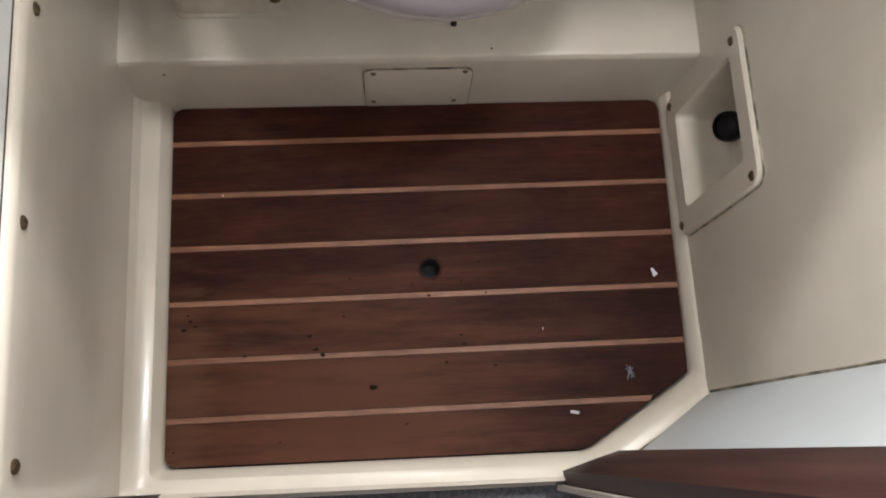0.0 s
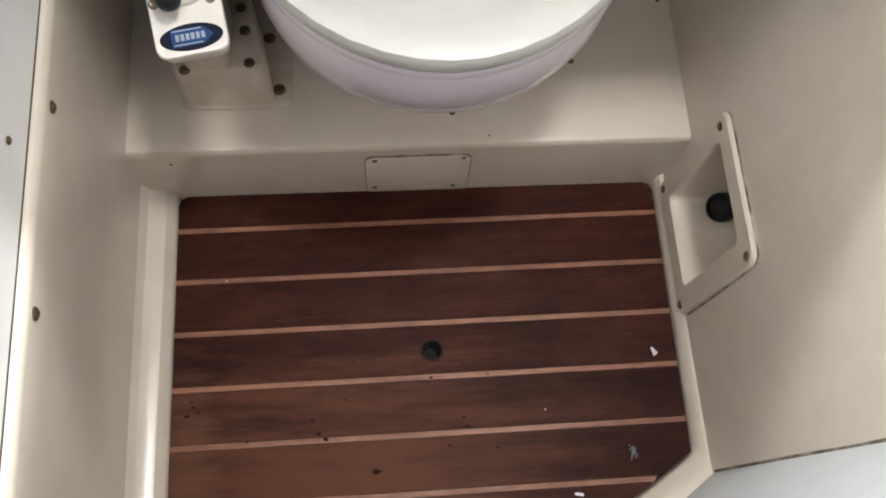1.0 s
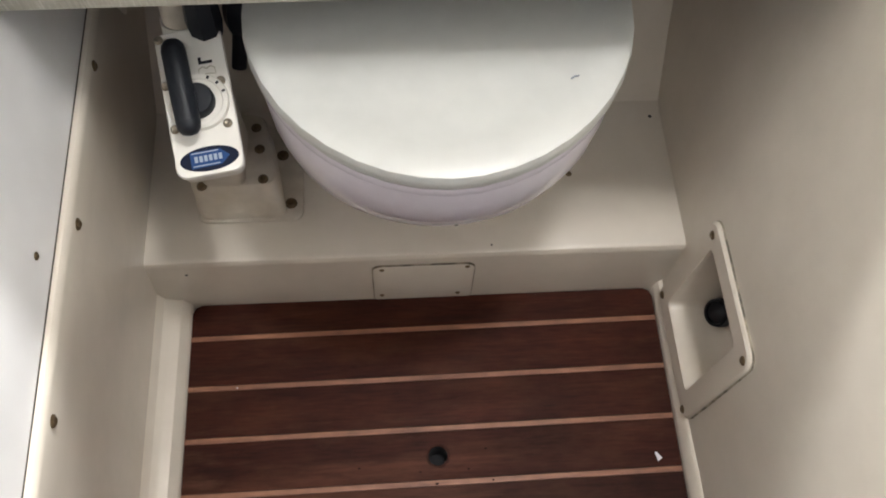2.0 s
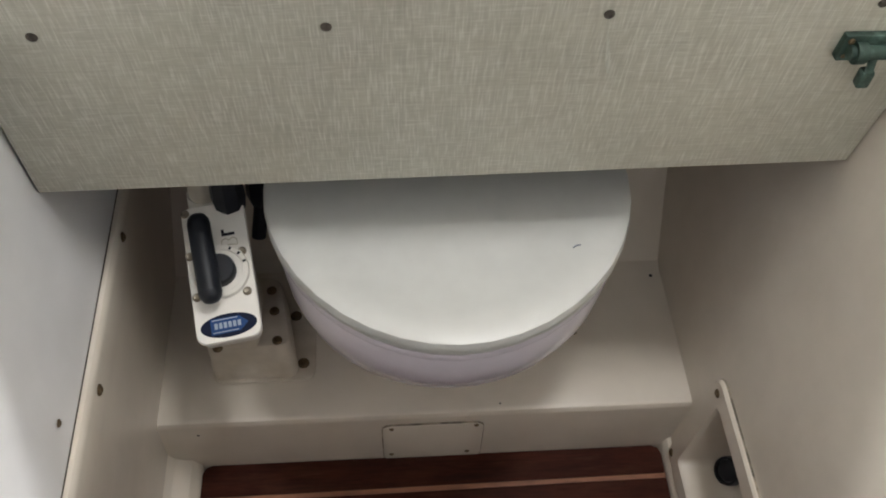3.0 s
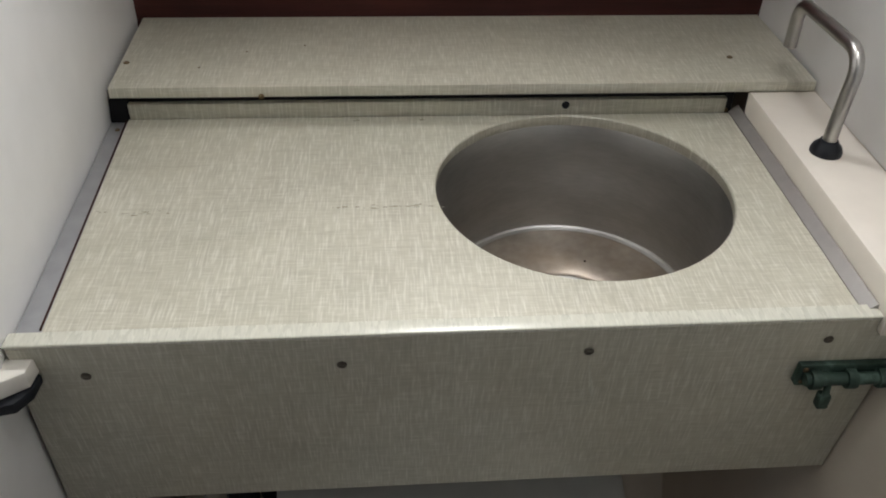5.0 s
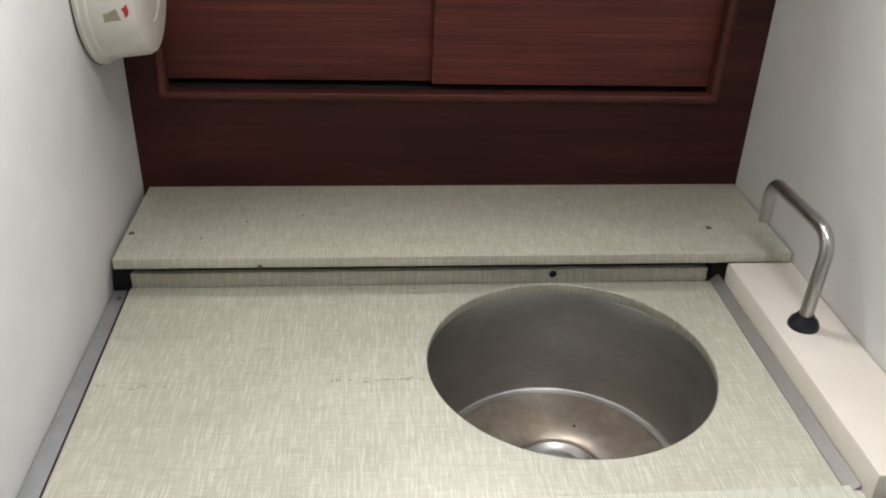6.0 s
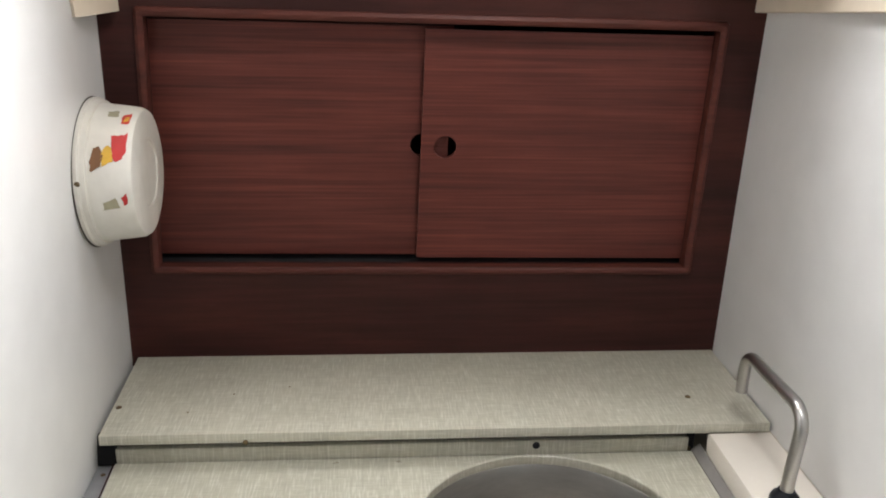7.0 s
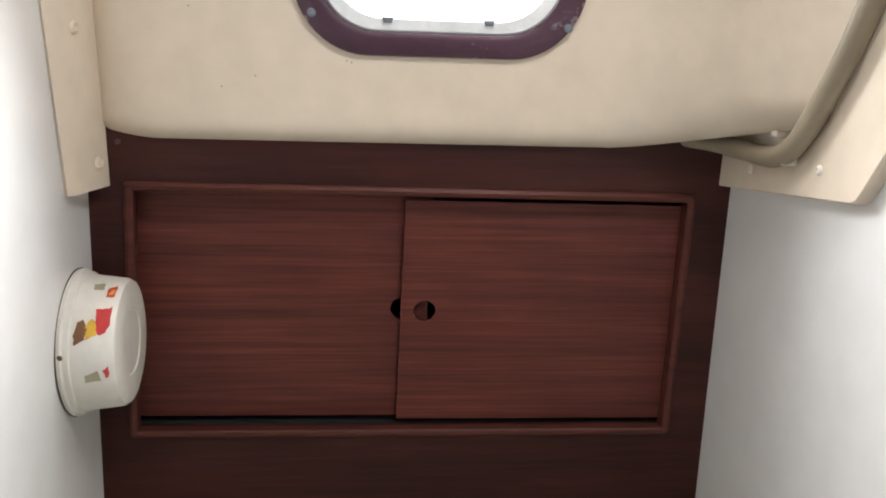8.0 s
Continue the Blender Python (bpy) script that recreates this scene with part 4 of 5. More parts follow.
for i in range(4):
    bm.faces.new((vs[0][i], vs[0][(i + 1) % 4], vs[1][(i + 1) % 4], vs[1][i]))
bmesh.ops.bevel(bm, geom=list(bm.edges), offset=0.0012, segments=1, affect="EDGES")
apron = part("apron", bm, "linen", counter)
bm = bmesh.new()
box(bm, xl(0.5, 0.74) + 0.001, 0.441, 0.4955, 0.5110, 0.7427, 0.7462, 0.0014, 3)
for v in bm.verts:
    v.co.y += apron_skew(v.co.x)
part("edge_band", bm, "edging", counter, "pale edging along the counter front")


def apron_y(z):
    return yt + (yb - yt) * (zt - z) / (zt - zb)


for x, z in ((-0.201, 0.7080), (-0.0075, 0.7110), (0.185, 0.7165), (0.377, 0.7210)):
    screw(apron, (x, apron_y(z) + apron_skew(x) * 0.85 - 0.0002, z), (0, -1, -0.12), 0.0038, "dark_screw")
bm = bmesh.new()
box(bm, -0.240, 0.398, 0.8398, 0.8480, 0.735, 0.7585, 0.001)
back = part("back_strip", bm, "linen", counter, "low upstand along the back")
screw(back, (0.2215, 0.8396, 0.7530), (0, -1, 0), 0.0042, "black")
screw(back, (0.400, 0.8440, 0.7420), (0, -1, 0), 0.0030, "brass")
# black boxes stand in for the shade between upstand and shelf
for x0, x1 in ((-0.2620, -0.2410), (-0.2405, 0.3982), (0.3987, 0.4065)):
    bm = bmesh.new()
    box(bm, x0, x1, *((0.845, 0.853) if x1 - x0 < 0.1 else (0.8485, 0.8565)), 0.735, 0.7730)
    part("shade_filler", bm, "dark", counter, "near-black filler standing in for the shade behind the upstand")
# faint stains on the top, a pale drip down the apron
bm = bmesh.new()
for k in range(6):
    z, w = 0.700 - 0.007 * k, (0.0006, 0.0010, 0.0013, 0.0018, 0.0020, 0.0012)[k]
    x = 0.1875 + 0.0014 * k
    p, q = apron_y(z) + 0.0001, apron_y(z - 0.0075) + 0.0001
    bm.faces.new([bm.verts.new(v) for v in ((x - w, p, z), (x + w, p, z), (x + w + 0.0014, q, z - 0.0075), (x - w + 0.0014, q, z - 0.0075))])
part("drip", bm, "edging", apron, "faint dried pale drip")
rnd = random.Random(23)
for x, y, w, n in ((-0.186, 0.665, 0.030, 16), (-0.2255, 0.667, 0.008, 6), (0.045, 0.668, 0.050, 22), (-0.002, 0.831, 0.006, 4), (0.066, 0.832, 0.006, 4), (-0.012, 0.668, 0.040, 8)):
    bm = bmesh.new()
    for k in range(n):
        px, py, r = x + rnd.gauss(0, w * 0.3), y + rnd.gauss(0, 0.0016), rnd.uniform(0.0005, 0.0012)
        q = r * rnd.uniform(1.2, 3.6)
        bm.faces.new([bm.verts.new((px + q * math.cos(1.047 * i) * rnd.uniform(0.7, 1.2), py + r * math.sin(1.047 * i), ZC + 0.0003 + 0.00001 * k)) for i in range(6)])
    part("stain", bm, "brown_stain", counter, "thin brownish smudge")

bm = bmesh.new()
tube(bm, [(-0.2308, 0.5125, 0.7424), (-0.2345, 0.62, 0.7424), (-0.2390, 0.74, 0.7424), (-0.2424, 0.836, 0.7424)], 0.0008, 6)
part("edge_line", bm, "rim_stain", counter, "thin dark brown line along the edge")
strip = thing("trim_strip", (-0.243, 0.68, 0.725), "grey metal angle strip between counter and bulkhead", "trim strip")
bm = bmesh.new()
prism(bm, [(xl(0.508, 0.735) + 0.001, 0.508), (-0.2300, 0.508), (-0.2425, 0.843), (xl(0.843, 0.735) + 0.001, 0.843)], "z", 0.722, 0.7365, 0.001)
part("bar", bm, "grey_strip", strip)
screw(strip, (-0.251, 0.826, 0.7365), (0, 0, 1), 0.0025, "brass")

# ---- basin ----
sink = thing("sink", (SX, SY, 0.60), "round brushed stainless steel basin set into the counter", "sink")
bm = bmesh.new()
lathe(bm, [(0.155, 0.7285), (0.1436, 0.7287), (0.1424, 0.7265), (0.1395, 0.690), (0.1345, 0.628), (0.1334, 0.6060), (0.1326, 0.6024), (0.1308, 0.6008), (0.1255, 0.6003)],
      Matrix.Translation((SX, SY, 0)), 64)
lathe(bm, [(0.156, 0.7275), (0.1446, 0.726), (0.1410, 0.630), (0.137, 0.606), (0.128, 0.598), (0.0, 0.586)], Matrix.Translation((SX, SY, 0)), 48)
part("bowl", bm, "steel", sink)
bm = bmesh.new()
lathe(bm, [(0.1260, 0.6000), (0.1245, 0.6006), (0.1225, 0.6006), (0.080, 0.5995), (0.0515, 0.5982), (0.0485, 0.5962), (0.0465, 0.5915), (0.0, 0.5900)], Matrix.Translation((SX, SY, 0)), 64)
part("bowl_floor", bm, "steel_worn", sink, "basin floor with brownish water stains")
bm = bmesh.new()
lathe(bm, [(0.0465, 0.5925), (0.0455, 0.5972), (0.0420, 0.5985), (0.0375, 0.5962), (0.0345, 0.5935), (0.0315, 0.5935), (0.0295, 0.5962), (0.0255, 0.5965), (0.0225, 0.5930), (0.0, 0.5920)], Matrix.Translation((SX, SY, 0)), 36)
drain = part("drain", bm, "chrome", sink, "ringed steel drain fitting")
bm = bmesh.new()
lathe(bm, [(0.0165, 0.5935), (0.0140, 0.5940), (0.0, 0.5940)], Matrix.Translation((SX, SY, 0)), 20)
part("outlet", bm, "dark", drain)

bm = bmesh.new()
lathe(bm, [(0.0017, 0.6030), (0.0012, 0.6036), (0.0, 0.6036)], Matrix.Translation((SX + 0.030, SY + 0.062, 0)), 8)
part("speck", bm, "stain_dark", sink)

# ---- shelf behind the counter ----
shelf = thing("shelf", (0.11, 0.91, 0.772), "linen-patterned laminate shelf below the mahogany cabinet", "shelf")
bm = bmesh.new()
prism(bm, [(xl(0.83) + 0.001, 0.8245), (0.4830, 0.8245), (0.4840, 1.012), (xl(1.0) + 0.001, 1.012)], "z", 0.7735, 0.7855, 0.001)
board = part("board", bm, "linen", shelf)
for x, y in ((-0.245, 0.883), (0.409, 0.885), (-0.167, 0.870), (-0.122, 0.909), (-0.06, 0.924)):
    screw(board, (x, y, 0.7855), (0, 0, 1), 0.0032 if abs(x) > 0.2 else 0.0012, "brass")
screw(board, (-0.098, 0.8243, 0.7745), (0, -1, 0), 0.003, "brass")

# ---- tap ledge and tap ----
ledge = thing("tap_ledge", (0.445, 0.68, 0.742), "ivory moulded ledge along the starboard wall, carrying the tap", "ledge")
bm = bmesh.new()
prism(bm, [(0.4125, 0.495), (0.4850, 0.495), (0.4850, 0.8240), (0.4125, 0.8240)], "z", 0.728, 0.7750, 0.004)
part("top", bm, "ledge", ledge)
bm = bmesh.new()
prism(bm, [(0.4022, 0.735), (0.4122, 0.735), (0.4122, 0.7500), (0.4110, 0.7508), (0.4022, 0.7432)], "y", 0.509, 0.840)
part("side_strip", bm, "side_grey", ledge, "grey metal strip along the counter")

tap = thing("tap", (0.4415, 0.698, 0.775), "swivel tap of bent stainless tube on a black rubber base", "tap")
bm = bmesh.new()
lathe(bm, [(0.0148, 0.7750), (0.0148, 0.7780), (0.0130, 0.7825), (0.0098, 0.7855), (0.0082, 0.7885), (0.0, 0.7885)], Matrix.Translation((0.4415, 0.698, 0)), 28)
part("collar", bm, "black", tap, "black rubber collar")
pts = [(0.4415, 0.698, 0.778), (0.4419, 0.698, 0.80), (0.4440, 0.6985, 0.83), (0.4455, 0.699, 0.850)]
for k in range(1, 9):
    w = radians(90 * k / 8)
    pts.append((0.4457 + 0.0002 * k, 0.699 + 0.022 * (1 - math.cos(w)), 0.850 + 0.022 * math.sin(w)))
pts += [(0.4470, 0.76, 0.8715), (0.4465, 0.80, 0.8705)]
for k in range(1, 9):
    w = radians(90 * k / 8)
    pts.append((0.4466, 0.812 + 0.020 * math.sin(w), 0.8505 + 0.020 * math.cos(w)))
pts.append((0.4466, 0.832, 0.822))
bm = bmesh.new()
tube(bm, pts, 0.0066, 16)
part("spout", bm, "chrome", tap, "bent stainless tube spout")

# ---- catches on the apron ----
bolt = thing("barrel_bolt", (0.385, 0.495, 0.6820), "corroded green brass barrel bolt on the apron", "bolt")
bm = bmesh.new()
box(bm, 0.362, 0.438, apron_y(0.6820) - 0.0035, apron_y(0.6820) + 0.0060, 0.6705, 0.6935, 0.001)
part("plate", bm, "verdigris", bolt)
bm = bmesh.new()
tube(bm, [(0.366, apron_y(0.6820) - 0.008, 0.6820), (0.444, apron_y(0.6820) - 0.008, 0.6820)], 0.0055, 12)
part("rod", bm, "verdigris", bolt)
for x in (0.374, 0.404, 0.430):
    bm = bmesh.new()
    tube(bm, [(x - 0.004, apron_y(0.6820) - 0.008, 0.6820), (x + 0.004, apron_y(0.6820) - 0.008, 0.6820)], 0.0085, 12)
    part("loop", bm, "verdigris", bolt)
bm = bmesh.new()
tube(bm, [(0.3855, apron_y(0.6820) - 0.010, 0.680), (0.3855, apron_y(0.6820) - 0.013, 0.668)], 0.003, 10)
box(bm, 0.381, 0.391, apron_y(0.665) - 0.017, apron_y(0.665) - 0.008, 0.6525, 0.668, 0.002)
part("knob", bm, "verdigris", bolt)
screw(bolt, (0.3665, apron_y(0.69) - 0.0035, 0.6895), (0, -1, 0), 0.0025, "brass")
screw(bolt, (0.3665, apron_y(0.675) - 0.0035, 0.6750), (0, -1, 0), 0.0025, "brass")
striker = thing("bolt_striker", (0.452, 0.478, 0.70), "black metal striker on the starboard wall", "striker")
bm = bmesh.new()
box(bm, 0.440, 0.4685, 0.468, 0.488, 0.706, 0.724, 0.003)
part("block", bm, "black", striker)

catch = thing("catch", (-0.25, 0.482, 0.70), "white plastic catch with a black rubber pad beside the apron", "catch")
bm = bmesh.new()
prism(bm, [(xl(0.48, 0.7) + 0.0005, 0.466), (-0.2345, 0.480), (-0.2330, 0.4960), (xl(0.48, 0.7) + 0.0005, 0.4965)], "z", 0.7150, 0.7310, 0.0015)
part("body", bm, "plastic", catch)
bm = bmesh.new()
prism(bm, [(xl(0.48, 0.7) + 0.0005, 0.461), (-0.2420, 0.464), (-0.2335, 0.4780), (-0.2325, 0.4950), (-0.2395, 0.4965), (xl(0.48, 0.7) + 0.0005, 0.4965)], "z", 0.7045, 0.7148, 0.002)
part("pad", bm, "black", catch, "black rubber pad")
screw(catch, (-0.2290, apron_y(0.714) - 0.0003, 0.7135), (0, -1, 0), 0.0022, "brass")

# ---- cabinet bulkhead with sliding doors ----
LEAN_BACK = 0.080


def cy(z, d=0.0):
    """The bulkhead's leaning face; d behind it."""
    return 1.006 - LEAN_BACK * (z - 0.785) + d


OX0, OX1, OZ0, OZ1 = -0.2165, 0.4380, 0.9020, 1.2030


def leaned(bm):
    """Sets a part into the bulkhead's plane; the opening is a little out of square."""
    for v in bm.verts:
        u = min(max((v.co.x - OX0) / (OX1 - OX0), 0.0), 1.0)
        w = min(max((v.co.z - OZ0) / (OZ1 - OZ0), 0.0), 1.0)
        v.co.x += (0.0005 * (1 - w) + 0.0135 * w) * (1 - u) - (0.0100 * (1 - w) + 0.0115 * w) * u
        v.co.z += (0.0085 * (1 - w) + 0.0010 * w) * (1 - u) + (0.0040 * (1 - w) - 0.0040 * w) * u
        v.co.y += 1.006 - LEAN_BACK * (v.co.z - 0.785)
    return bm


cabinet = thing("cabinet", (0.11, 1.0, 0.785), "dark mahogany cabinet front with two closed sliding doors", "cabinet")
bm = bmesh.new()
grid = [[[bm.verts.new((x, d, z)) for x in (-0.285, OX0, OX1, 0.515)] for z in (0.764, OZ0, OZ1, 1.36)] for d in (0.0, 0.018)]
for g in grid:
    for a in range(3):
        for b in range(3):
            if (a, b) != (1, 1):
                bm.faces.new((g[a][b], g[a][b + 1], g[a + 1][b + 1], g[a + 1][b]))
for (a, b), (c, d) in (((1, 1), (1, 2)), ((1, 2), (2, 2)), ((2, 2), (2, 1)), ((2, 1), (1, 1))):
    bm.faces.new((grid[0][a][b], grid[0][c][d], grid[1][c][d], grid[1][a][b]))
part("bulkhead", leaned(bm), "mahogany_dark", cabinet, "dark mahogany veneered face")
# raised moulding round the opening
bm = bmesh.new()
rows = []
for g, h in ((-0.0005, 0.012), (-0.0010, -0.003), (0.0008, -0.0050), (0.0048, -0.0058), (0.0084, -0.0035), (0.0094, 0.0)):
    rows.append([(x, h, z) for x, z in rounded(OX0 - g, OX1 + g, OZ0 - g, OZ1 + g, 0.002 + max(g, 0.0) * 0.35, 3)])
sheet(bm, rows, True)
part("moulding", leaned(bm), "trim_wood", cabinet, "reddish bead moulding round the doors")
bm = bmesh.new()
box(bm, OX0 - 0.01, OX1 + 0.01, 0.010, 0.046, OZ0 - 0.006, OZ0 - 0.0005)
part("lower_track", leaned(bm), "dark", cabinet, "dark sliding track")
bm = bmesh.new()
box(bm, OX0 - 0.01, OX1 + 0.01, 0.010, 0.046, OZ1 + 0.0005, OZ1 + 0.006)
part("upper_track", leaned(bm), "dark", cabinet, "dark sliding track")
# unseen black back and case, added to keep the cabinet's inside dark
bm = bmesh.new()
box(bm, -0.25, 0.48, 0.16, 0.17, 0.79, 1.33)
part("back", leaned(bm), "dark", cabinet)
bm = bmesh.new()
box(bm, -0.25, 0.48, 0.0185, 0.16, 1.325, 1.33)
box(bm, -0.255, -0.25, 0.0185, 0.16, 0.79, 1.33)
box(bm, 0.48, 0.485, 0.0185, 0.16, 0.79, 1.33)
part("case", leaned(bm), "dark", cabinet)


def door_panel(x0, x1, z0, z1, d0, d1, hx, hz, r):
    """A sliding door with a round finger hole cut through."""
    bm = bmesh.new()
    ang = sorted({round(2 * math.pi * i / 40, 6) for i in range(40)} | {round(math.atan2(z - hz, x - hx) % (2 * math.pi), 6) for x in (x0, x1) for z in (z0, z1)})
    out = []
    for w in ang:
        c, s = math.cos(w), math.sin(w)
        best = min([d / q for d, q in ((x0 - hx, c), (x1 - hx, c), (z0 - hz, s), (z1 - hz, s)) if d * q > 1e-9])
        out.append((hx + best * c, hz + best * s))
    hole = [(hx + r * math.cos(w), hz + r * math.sin(w)) for w in ang]
    sheet(bm, [[(x, d0, z) for x, z in out], [(x, d0, z) for x, z in hole], [(x, d1, z) for x, z in hole], [(x, d1, z) for x, z in out], [(x, d0, z) for x, z in out]], True)
    return leaned(bm)


part("sliding_door", door_panel(0.0965, OX1 + 0.004, OZ0 + 0.0075, OZ1 - 0.0085, 0.016, 0.022, 0.1255, 1.0555, 0.0138), "mahogany", cabinet, "mahogany sliding door with finger hole")
part("sliding_door", door_panel(OX0 - 0.004, 0.1300, OZ0 + 0.0080, OZ1 - 0.0060, 0.027, 0.033, 0.0975, 1.0555, 0.0138), "mahogany", cabinet, "mahogany sliding door with half-covered finger hole")

# ---- round tub on the port bulkhead ----
tub = thing("tub", (-0.252, 0.918, 1.050), "white plastic tub with worn food stickers, fixed to the bulkhead", "tub")
bm = bmesh.new()
MT = Matrix.Translation((xl(0.918, 1.05) + 0.0024, 0.918, 1.0475)) @ pose(0, 0, 0, 0, 90, 0) @ Matrix.Diagonal((1.03, 1.03, 0.93, 1.0))
lathe(bm, [(0.0745, -0.0026), (0.0760, 0.002), (0.0760, 0.005), (0.0735, 0.0065), (0.0730, 0.0120), (0.0700, 0.0130), (0.0680, 0.034), (0.0660, 0.0520), (0.0635, 0.0565), (0.0590, 0.0580), (0.0350, 0.0578), (0.0335, 0.0565), (0.0, 0.0565)], MT, 48)
tub_body = part("body", bm, "plastic", tub)
# the rim's contact shadow, modelled as a thin dark ring
bm = bmesh.new()
lathe(bm, [(0.0766, -0.0002), (0.0766, 0.0008), (0.0740, 0.0014)], MT, 48)
part("shadow_ring", bm, "grime", tub, "dark ring drawn as the shadow along the rim's joint")


def sticker(pts, mat):
    """A worn print on the tub's side: pairs of degrees round the tub and metres from the wall, its outline frayed."""
    bm = bmesh.new()
    rnd = random.Random(len(pts) * 7 + int(abs(pts[0][0])))
    out = []
    for (w0, h0), (w1, h1) in zip(pts, pts[1:] + pts[:1]):
        for k in range(3):
            t = k / 3
            out.append((w0 + (w1 - w0) * t + rnd.uniform(-0.9, 0.9), h0 + (h1 - h0) * t + rnd.uniform(-0.0007, 0.0007)))
    vs = []
    cw, ch = sum(w for w, h in out) / len(out), sum(h for w, h in out) / len(out)
    for w, h in out + [(cw, ch)]:
        h = min(h, 0.0522)
        r = 0.0700 + (0.0660 - 0.0700) * (h - 0.013) / 0.039 + 0.0006
        vs.append(bm.verts.new(MT @ Vector((r * math.cos(radians(w)), r * math.sin(radians(w)), h))))
    for k in range(len(out)):
        bm.faces.new((vs[k], vs[(k + 1) % len(out)], vs[-1]))
    part("sticker", bm, mat, tub)


# degrees run from straight down (0) through facing the doorway (-90) to straight up (180)
sticker([(-104, 0.0175), (-112, 0.0165), (-124, 0.0190), (-125, 0.0260), (-118, 0.0300), (-110, 0.0265)], "brown")
sticker([(-109, 0.0285), (-119, 0.0275), (-127, 0.0320), (-124, 0.0375), (-113, 0.0390)], "yellow")
sticker([(-113, 0.0395), (-124, 0.0378), (-136, 0.0365), (-136, 0.0460), (-140, 0.0520), (-122, 0.0520), (-115, 0.0480)], "red")
sticker([(-73, 0.0260), (-79, 0.0270), (-83, 0.0400), (-74, 0.0430)], "olive")
sticker([(-77, 0.0475), (-83, 0.0455), (-87, 0.0515), (-79, 0.0515)], "red")
sticker([(-149, 0.0430), (-160, 0.0430), (-164, 0.0515), (-149, 0.0515)], "red")
sticker([(-151, 0.0455), (-157, 0.0460), (-158, 0.0495), (-152, 0.0500)], "yellow")
sticker([(-155, 0.0280), (-163, 0.0270), (-166, 0.0370), (-157, 0.0390)], "olive")
screw(tub, MT @ Vector((0.0752 * math.cos(radians(-96)), 0.0752 * math.sin(radians(-96)), 0.0050)), (0, -1, -0.2), 0.0028, "brass")

# ---- corner trim, headliner and portlight ----
corner = thing("corner_trim", (-0.245, 0.94, 1.2), "cream vinyl-covered corner trim with capped screws", "trim")
bm = bmesh.new()
rows = []
for z, s in ((1.208, 0.0), (1.211, 0.0), (1.40, -0.041), (1.60, -0.08), (TOP - 0.002, -0.115)):
    a = xl(0.9, 1.25) - 0.002
    rows.append([(a, 0.892 + s, z), (a + 0.006, 0.888 + s, z), (a + 0.012, 0.895 + s, z), (-0.2255 - 0.01 * (z - 1.2), 0.965 + s * 0.4, z), (-0.2265 - 0.01 * (z - 1.2), 0.978 + s * 0.3, z), (a, 0.982 + s * 0.3, z)])
sheet(bm, rows, True)
bm.faces.new([bm.verts.new(p) for p in rows[0]])
part("board", bm, "liner", corner)
for x, y, z in ((-0.2290, 0.944, 1.2355), (-0.2328, 0.900, 1.372)):
    screw(corner, (x, y, z), (0.93, -0.35, 0), 0.0070, "liner", "cap")

# headliner panel above the cabinet, round the portlight
WX0, WX1, WZ0, WZ1, WR = -0.0255, 0.2805, 1.3545, 1.545, 0.078


def hull_y(x, z):
    bulge = 5.0 + 60.0 * min(max(z - 1.27, 0.0), 0.05) + 25.0 * min(max(z - 1.32, 0.0), 0.3)
    return 0.950 - 0.10 * (z - 1.26) - bulge * max(0.0, x - 0.30) ** 2


liner = thing("headliner_panel", (0.11, 0.96, 1.26), "cream padded headliner panel bulging over the cabinet", "panel")
bm = bmesh.new()
win = rounded(WX0 + 0.01, WX1 - 0.01, WZ0 + 0.01, WZ1 - 0.01, WR, 48)
cx0, cz0 = (WX0 + WX1) / 2, (WZ0 + WZ1) / 2


def liner_rim(x, z):
    """The panel's outer rim seen from the portlight's middle."""
    dx, dz = x - cx0, z - cz0
    best = min([d / q for d, q in ((-0.236 - cx0, dx), (0.484 - cx0, dx), (1.2585 - cz0, dz), (TOP - 0.001 - cz0, dz)) if d * q > 1e-9])
    px, pz = cx0 + dx * best, cz0 + dz * best
    ease = min(1.0, max(0.0, (1.36 - pz) / 0.09))
    if ease > 0:
        # rounded lower corners
        if px > 0.30:
            pz += ease * 0.045 * ((px - 0.30) / 0.18) ** 2
        if px < -0.17:
            pz += ease * 0.012 * ((-0.17 - px) / 0.066) ** 2
    return px, pz


dense = []
for i, p in enumerate(win):
    q = win[(i + 1) % len(win)]
    k = max(1, int(math.hypot(q[0] - p[0], q[1] - p[1]) / 0.012))
    dense += [(p[0] + (q[0] - p[0]) * j / k, p[1] + (q[1] - p[1]) * j / k) for j in range(k)]
rim = [liner_rim(*p) for p in dense]
rows = [[(x, hull_y(x, z) + 0.05, z) for x, z in dense], [(x, hull_y(x, z), z) for x, z in dense]]
for k in (0.1, 0.2, 0.3, 0.4, 0.5, 0.6, 0.7, 0.78):
    rows.append([(a + (c - a) * k, hull_y(a + (c - a) * k, b + (d - b) * k), b + (d - b) * k) for (a, b), (c, d) in zip(dense, rim)])
for k, off in ((0.84, 0.0012), (0.895, 0.0040), (0.94, 0.0085), (0.972, 0.0145), (0.992, 0.0215), (1.0, 0.030), (0.995, 0.040)):
    rows.append([(a + (c - a) * k, hull_y(a + (c - a) * k, b + (d - b) * k) + off, b + (d - b) * k) for (a, b), (c, d) in zip(dense, rim)])
sheet(bm, rows, True)
part("pad", bm, "liner", liner)
for x, z in ((-0.13, 1.398), (0.03, 1.348), (0.035, 1.3465), (-0.10, 1.318), (-0.065, 1.330)):
    screw(liner, (x, hull_y(x, z) + 0.0001, z), (0, -1, 0), 0.0009, "hose_tan", "speck")

